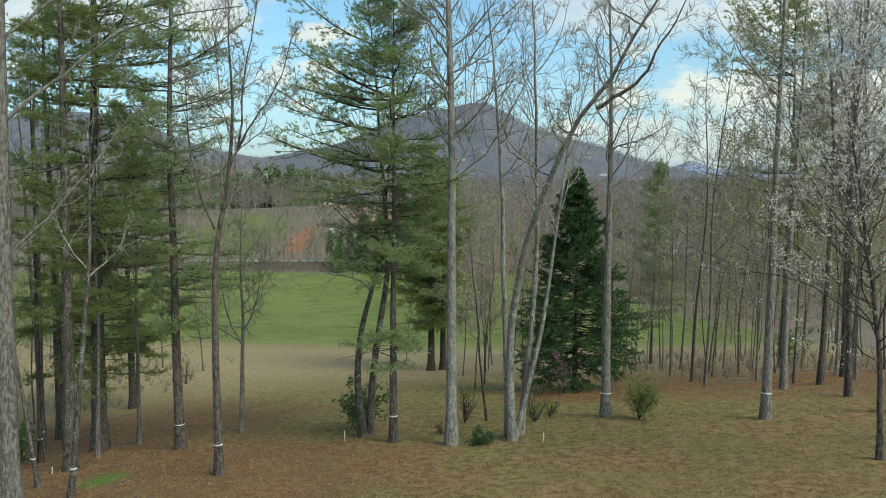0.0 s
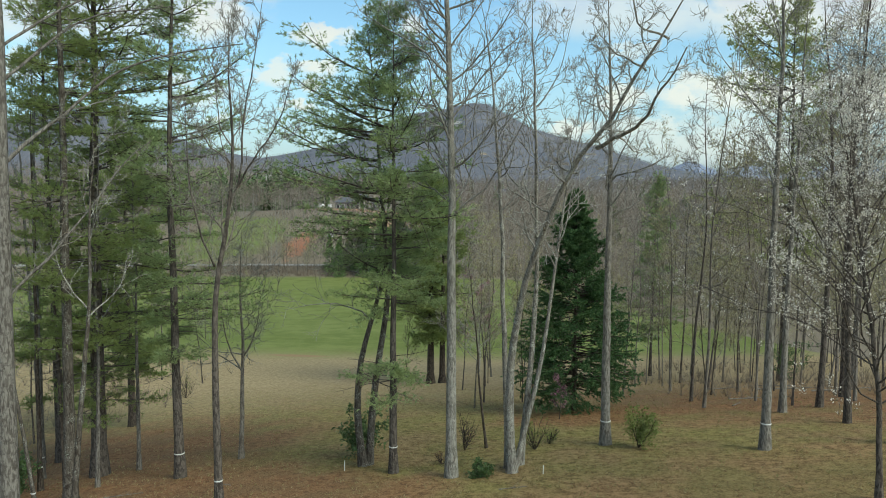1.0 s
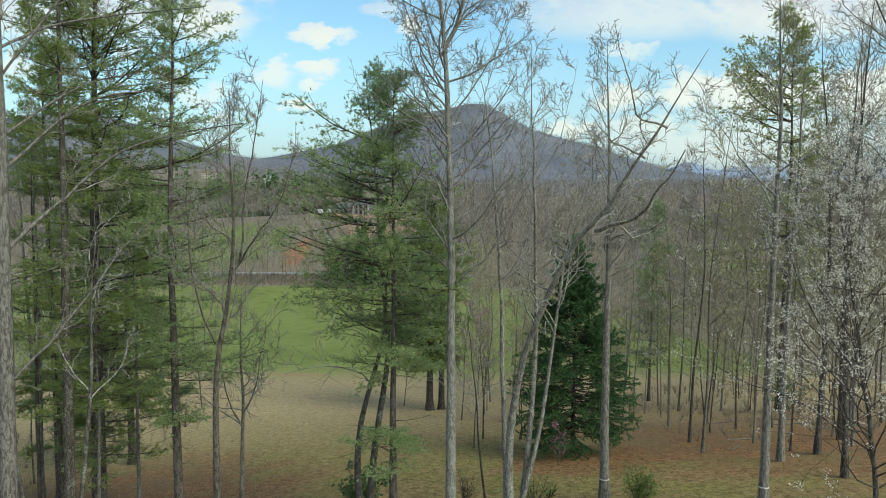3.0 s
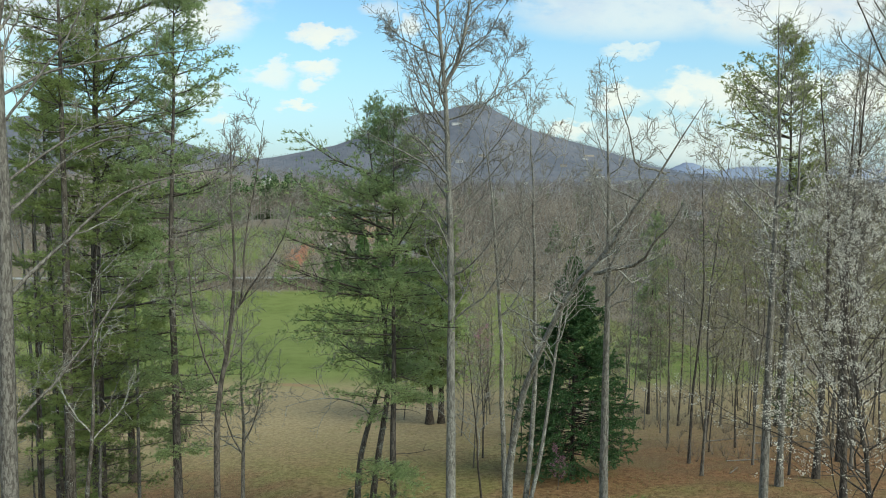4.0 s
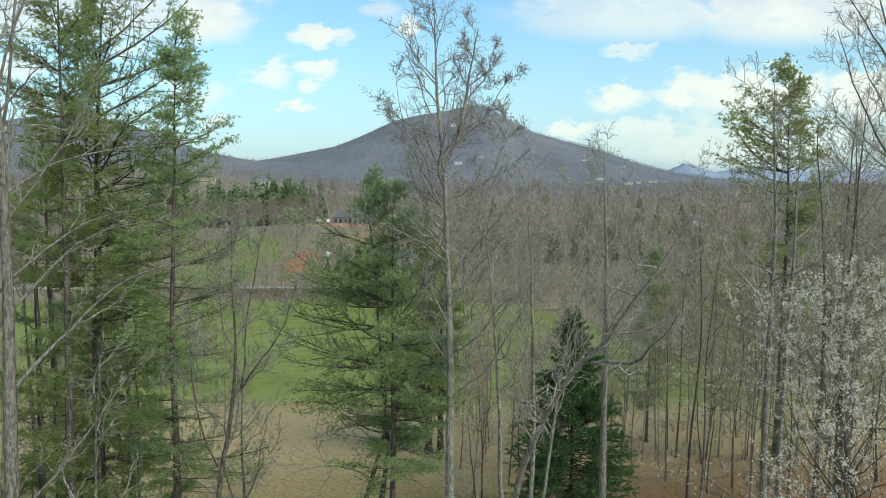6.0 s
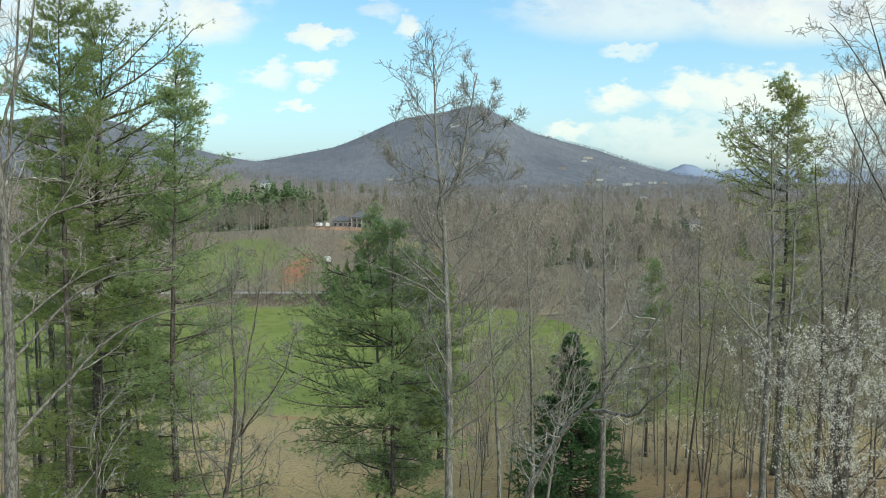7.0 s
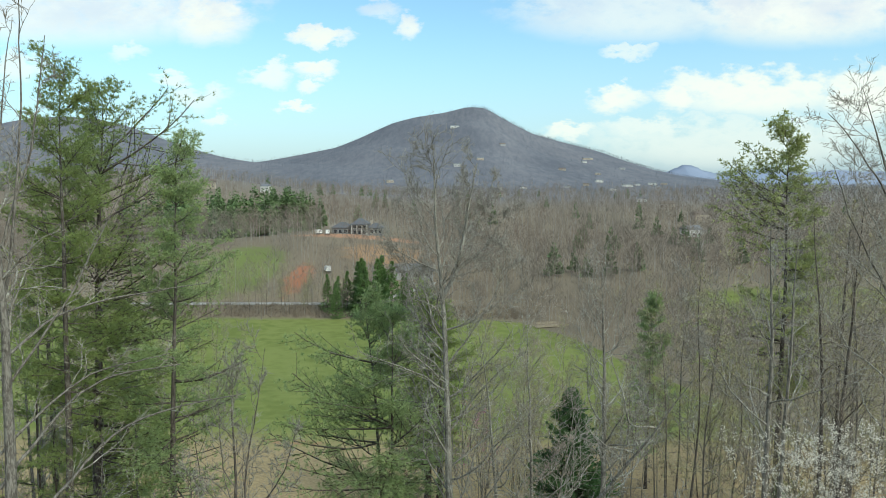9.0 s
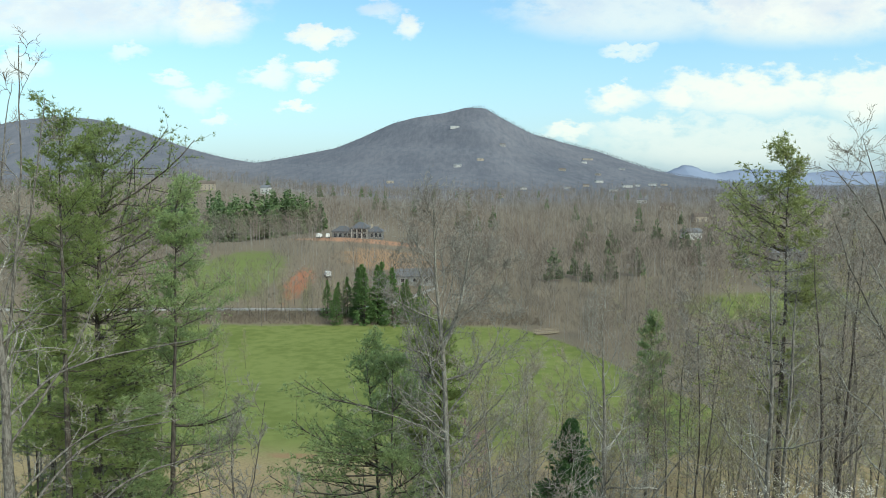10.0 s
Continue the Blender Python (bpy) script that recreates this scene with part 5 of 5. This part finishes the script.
def hip_roof(x0, x1, y0, y1, z0, rise, inset, over=0.6):
    """A roof with eaves; inset 0 makes gables at the ends."""
    bm = bmesh.new()
    x0, x1, y0, y1 = x0 - over, x1 + over, y0 - over, y1 + over
    mid = (y0 + y1) / 2
    low = [bm.verts.new(p) for p in ((x0, y0, z0), (x1, y0, z0), (x1, y1, z0), (x0, y1, z0))]
    eave = [bm.verts.new((v.co.x, v.co.y, z0 + 0.25)) for v in low]
    a, b = bm.verts.new((x0 + inset, mid, z0 + rise)), bm.verts.new((x1 - inset, mid, z0 + rise))
    for i in range(4):
        bm.faces.new((low[i], low[(i + 1) % 4], eave[(i + 1) % 4], eave[i]))
    bm.faces.new(low[::-1])
    bm.faces.new((eave[0], eave[1], b, a))
    bm.faces.new((eave[2], eave[3], a, b))
    bm.faces.new((eave[1], eave[2], b))
    bm.faces.new((eave[3], eave[0], a))
    return bm


def window(parent, x, w, z0, z1, y):
    frame_ = part("window", box(x - w / 2, x + w / 2, y - 0.10, y, z0, z1), trim_pale, parent)
    part("pane", box(x - w / 2 + 0.12, x + w / 2 - 0.12, y - 0.14, y - 0.101, z0 + 0.12, z1 - 0.12), pane_dark, frame_)


def long_house():
    h = root("house", "long grey house with slate hip roofs on the knoll", "house", -47, 412)
    part("wall", box(-14, -3, 0, 10, -1.5, 3.6), wall_slate, h)
    part("roof", hip_roof(-14, -3, 0, 10, 3.6, 3.0, 4.5), roof_dark, h)
    part("wall", box(-2.99, 6, -1.5, 11, -1.5, 5.6), wall_slate, h)
    part("roof", hip_roof(-2.99, 6, -1.5, 11, 5.6, 3.2, 4.0), roof_dark, h)
    part("wall", box(6.01, 14, 0.5, 10, -1.5, 3.4), wall_slate, h)
    part("roof", hip_roof(6.01, 14, 0.5, 10, 3.4, 2.8, 3.5), roof_dark, h)
    for x in (-12.2, -9.4, -6.6, -4.4):
        window(h, x, 1.8, 0.5, 2.9, 0)
    for x in (-1.2, 1.5, 4.2):
        window(h, x, 1.9, 0.1, 2.5, -1.5)
        window(h, x, 1.9, 3.3, 5.2, -1.5)
    for x in (8.0, 10.6, 12.9):
        window(h, x, 1.7, 0.4, 2.8, 0.5)
    for x in (-2.7, 0.15, 2.85, 5.7):
        part("column", box(x - 0.16, x + 0.16, -3.2, -2.88, -1.5, 5.6, 0.05), trim_pale, h)
    part("porch_roof", box(-2.9, 5.9, -3.5, -1.52, 5.3, 5.59), roof_dark, h)
    part("chimney", box(7.2, 8.4, 4.6, 5.8, 4.0, 7.6), wall_tan, h)


def far_house(x, y, w, d, t, wall, roof, label, turn=0.0):
    """A small gabled house with windows and a door."""
    h = root("house", label, "house", x, y, "far houses")
    h.rotation_euler.z = turn
    part("wall", box(-w / 2, w / 2, -d / 2, d / 2, -3, t), wall, h)
    part("roof", hip_roof(-w / 2, w / 2, -d / 2, d / 2, t, d * 0.32, 0.4), roof, h)
    count = max(2, int(w / 4))
    for i in range(count):
        cx = -w / 2 + w * (i + 0.5) / count
        window(h, cx, 1.5, 1.0, 2.6, -d / 2)
        if t > 5.5:
            window(h, cx, 1.5, 3.9, 5.4, -d / 2)
    part("door", box(w * 0.08, w * 0.08 + 1.1, -d / 2 - 0.08, -d / 2, 0, 2.1), roof_brown, h)


long_house()
for x, y, w, d, t, wall, roof, label in (
        (-11.5, 300, 15, 9, 3.2, wall_grey, roof_slate, "low grey-roofed house on bare red earth"),
        (59.7, 3218, 38, 12, 8, wall_white, roof_slate, "large white house high on the mountain"),
        (604, 3054, 42, 10, 6, wall_tan, roof_slate, "long tan house on the mountain shoulder"),
        (431, 1848, 20, 11, 6, wall_white, roof_slate, "pale house at the foot of the mountain"),
        (419, 2558, 24, 11, 6, wall_tan, roof_brown, "tan house on the wooded slope"),
        (133, 2516, 22, 11, 6, wall_tan, roof_slate, "tan house among the mountain woods"),
        (54, 2422, 24, 12, 8, wall_white, roof_slate, "white house among the mountain woods"),
        (240, 682, 14, 9, 5, wall_tan, roof_brown, "tan house in the valley woods"),
        (172, 506, 12, 9, 5, wall_white, roof_slate, "white house in the valley woods"),
        (601, 2098, 24, 12, 6, wall_white, roof_slate, "pale house at the foot of the mountain"),
        (-143, 2070, 20, 11, 6, wall_tan, roof_slate, "tan house among the mountain woods"),
        (113, 1418, 16, 10, 6, wall_tan, roof_brown, "brown-roofed house in the valley woods"),
        (268, 874, 16, 10, 6, wall_tan, roof_brown, "brown-roofed house in the valley woods"),
        (459, 2146, 22, 11, 6, wall_white, roof_slate, "pale house at the foot of the mountain"),
        (505, 2004, 26, 11, 6, wall_white, roof_slate, "long pale house at the foot of the mountain"),
        (-221, 932, 11, 10, 8, wall_white, roof_slate, "white gabled house on the wooded rise"),
        (-287, 910, 18, 11, 7, wall_tan, roof_brown, "brown house on the wooded rise"),
        (175, 372, 15, 10, 6, wall_grey, roof_slate, "grey house behind the bare woods"),
        (545, 2050, 15, 9, 5, wall_white, roof_slate, "pale house at the foot of the mountain"),
        (640, 2120, 18, 9, 5, wall_tan, roof_slate, "tan house at the foot of the mountain"),
        (575, 1960, 14, 9, 5, wall_grey, roof_slate, "grey house at the foot of the mountain"),
        (395, 2010, 15, 9, 5, wall_tan, roof_brown, "tan house at the foot of the mountain"),
        (330, 1930, 16, 9, 5, wall_grey, roof_slate, "grey house at the foot of the mountain"),
        (210, 1880, 15, 9, 5, wall_white, roof_slate, "pale house at the foot of the mountain"),
        (520, 2450, 20, 10, 6, wall_tan, roof_slate, "tan house on the wooded slope"),
        (660, 2700, 22, 10, 6, wall_grey, roof_slate, "grey house on the mountain shoulder"),
        (560, 2900, 20, 10, 6, wall_white, roof_slate, "pale house on the mountain shoulder"),
        (240, 2900, 22, 10, 6, wall_grey, roof_brown, "brown-roofed house among the mountain woods"),
        (300, 1100, 14, 9, 5, wall_white, roof_slate, "white house in the valley woods"),
        (330, 800, 14, 9, 5, wall_tan, roof_brown, "tan house in the valley woods")):
    far_house(x, y, w, d, t, wall, roof, label, 0.2 * math.sin(x))


def work_truck(x, y, turn):
    t = root("truck", "small white work truck parked on red earth", "truck", x, y, "parked trucks")
    t.rotation_euler.z = turn
    part("cargo_body", box(-2.6, 0.9, -1.0, 1.0, 0.8, 2.7, 0.06), paint_white, t)
    cab = part("cab", box(1.0, 2.7, -0.95, 0.95, 0.6, 2.2, 0.15), paint_white, t)
    part("windscreen", box(2.2, 2.72, -0.8, 0.8, 1.4, 2.0), pane_dark, cab)
    part("chassis", box(-2.6, 2.6, -0.7, 0.7, 0.45, 0.79), rubber, t)
    for wx in (-1.7, 1.9):
        for wy in (-0.95, 0.95):
            g = Geo()
            line = np.array([[wx, wy - 0.14, 0.45], [wx, wy - 0.12, 0.45], [wx, wy + 0.12, 0.45], [wx, wy + 0.14, 0.45]])
            tubes(g, line[None], np.array([[0.30, 0.45, 0.45, 0.30]]), 14)
            part("wheel", g, rubber, t)


work_truck(-46.8, 302, 1.9)
work_truck(-62, 402, 1.7)
work_truck(-67, 404, 1.4)


def footbridge(x, y, turn):
    b = root("footbridge", "weathered timber footbridge over the creek", "bridge", x, y)
    b.location.z += 0.7
    b.rotation_euler.z = turn
    for k in range(24):
        px = -3.9 + 7.8 * k / 23
        part("plank", box(px - 0.14, px + 0.14, -0.9, 0.9, 0.0, 0.06), timber, b)
    for sy in (-0.8, 0.8):
        part("beam", box(-4.1, 4.1, sy - 0.1, sy + 0.1, -0.3, -0.004), timber, b)
        part("rail", box(-4.0, 4.0, sy - 0.05, sy + 0.05, 1.0, 1.1), timber, b)
        part("rail", box(-4.0, 4.0, sy - 0.04, sy + 0.04, 0.5, 0.58), timber, b)
        for k in range(6):
            px = -3.9 + 7.8 * k / 5
            part("post", box(px - 0.06, px + 0.06, sy - 0.064, sy + 0.064, 0.062, 1.12), timber, b)


footbridge(33.2, 229.5, 0.35)
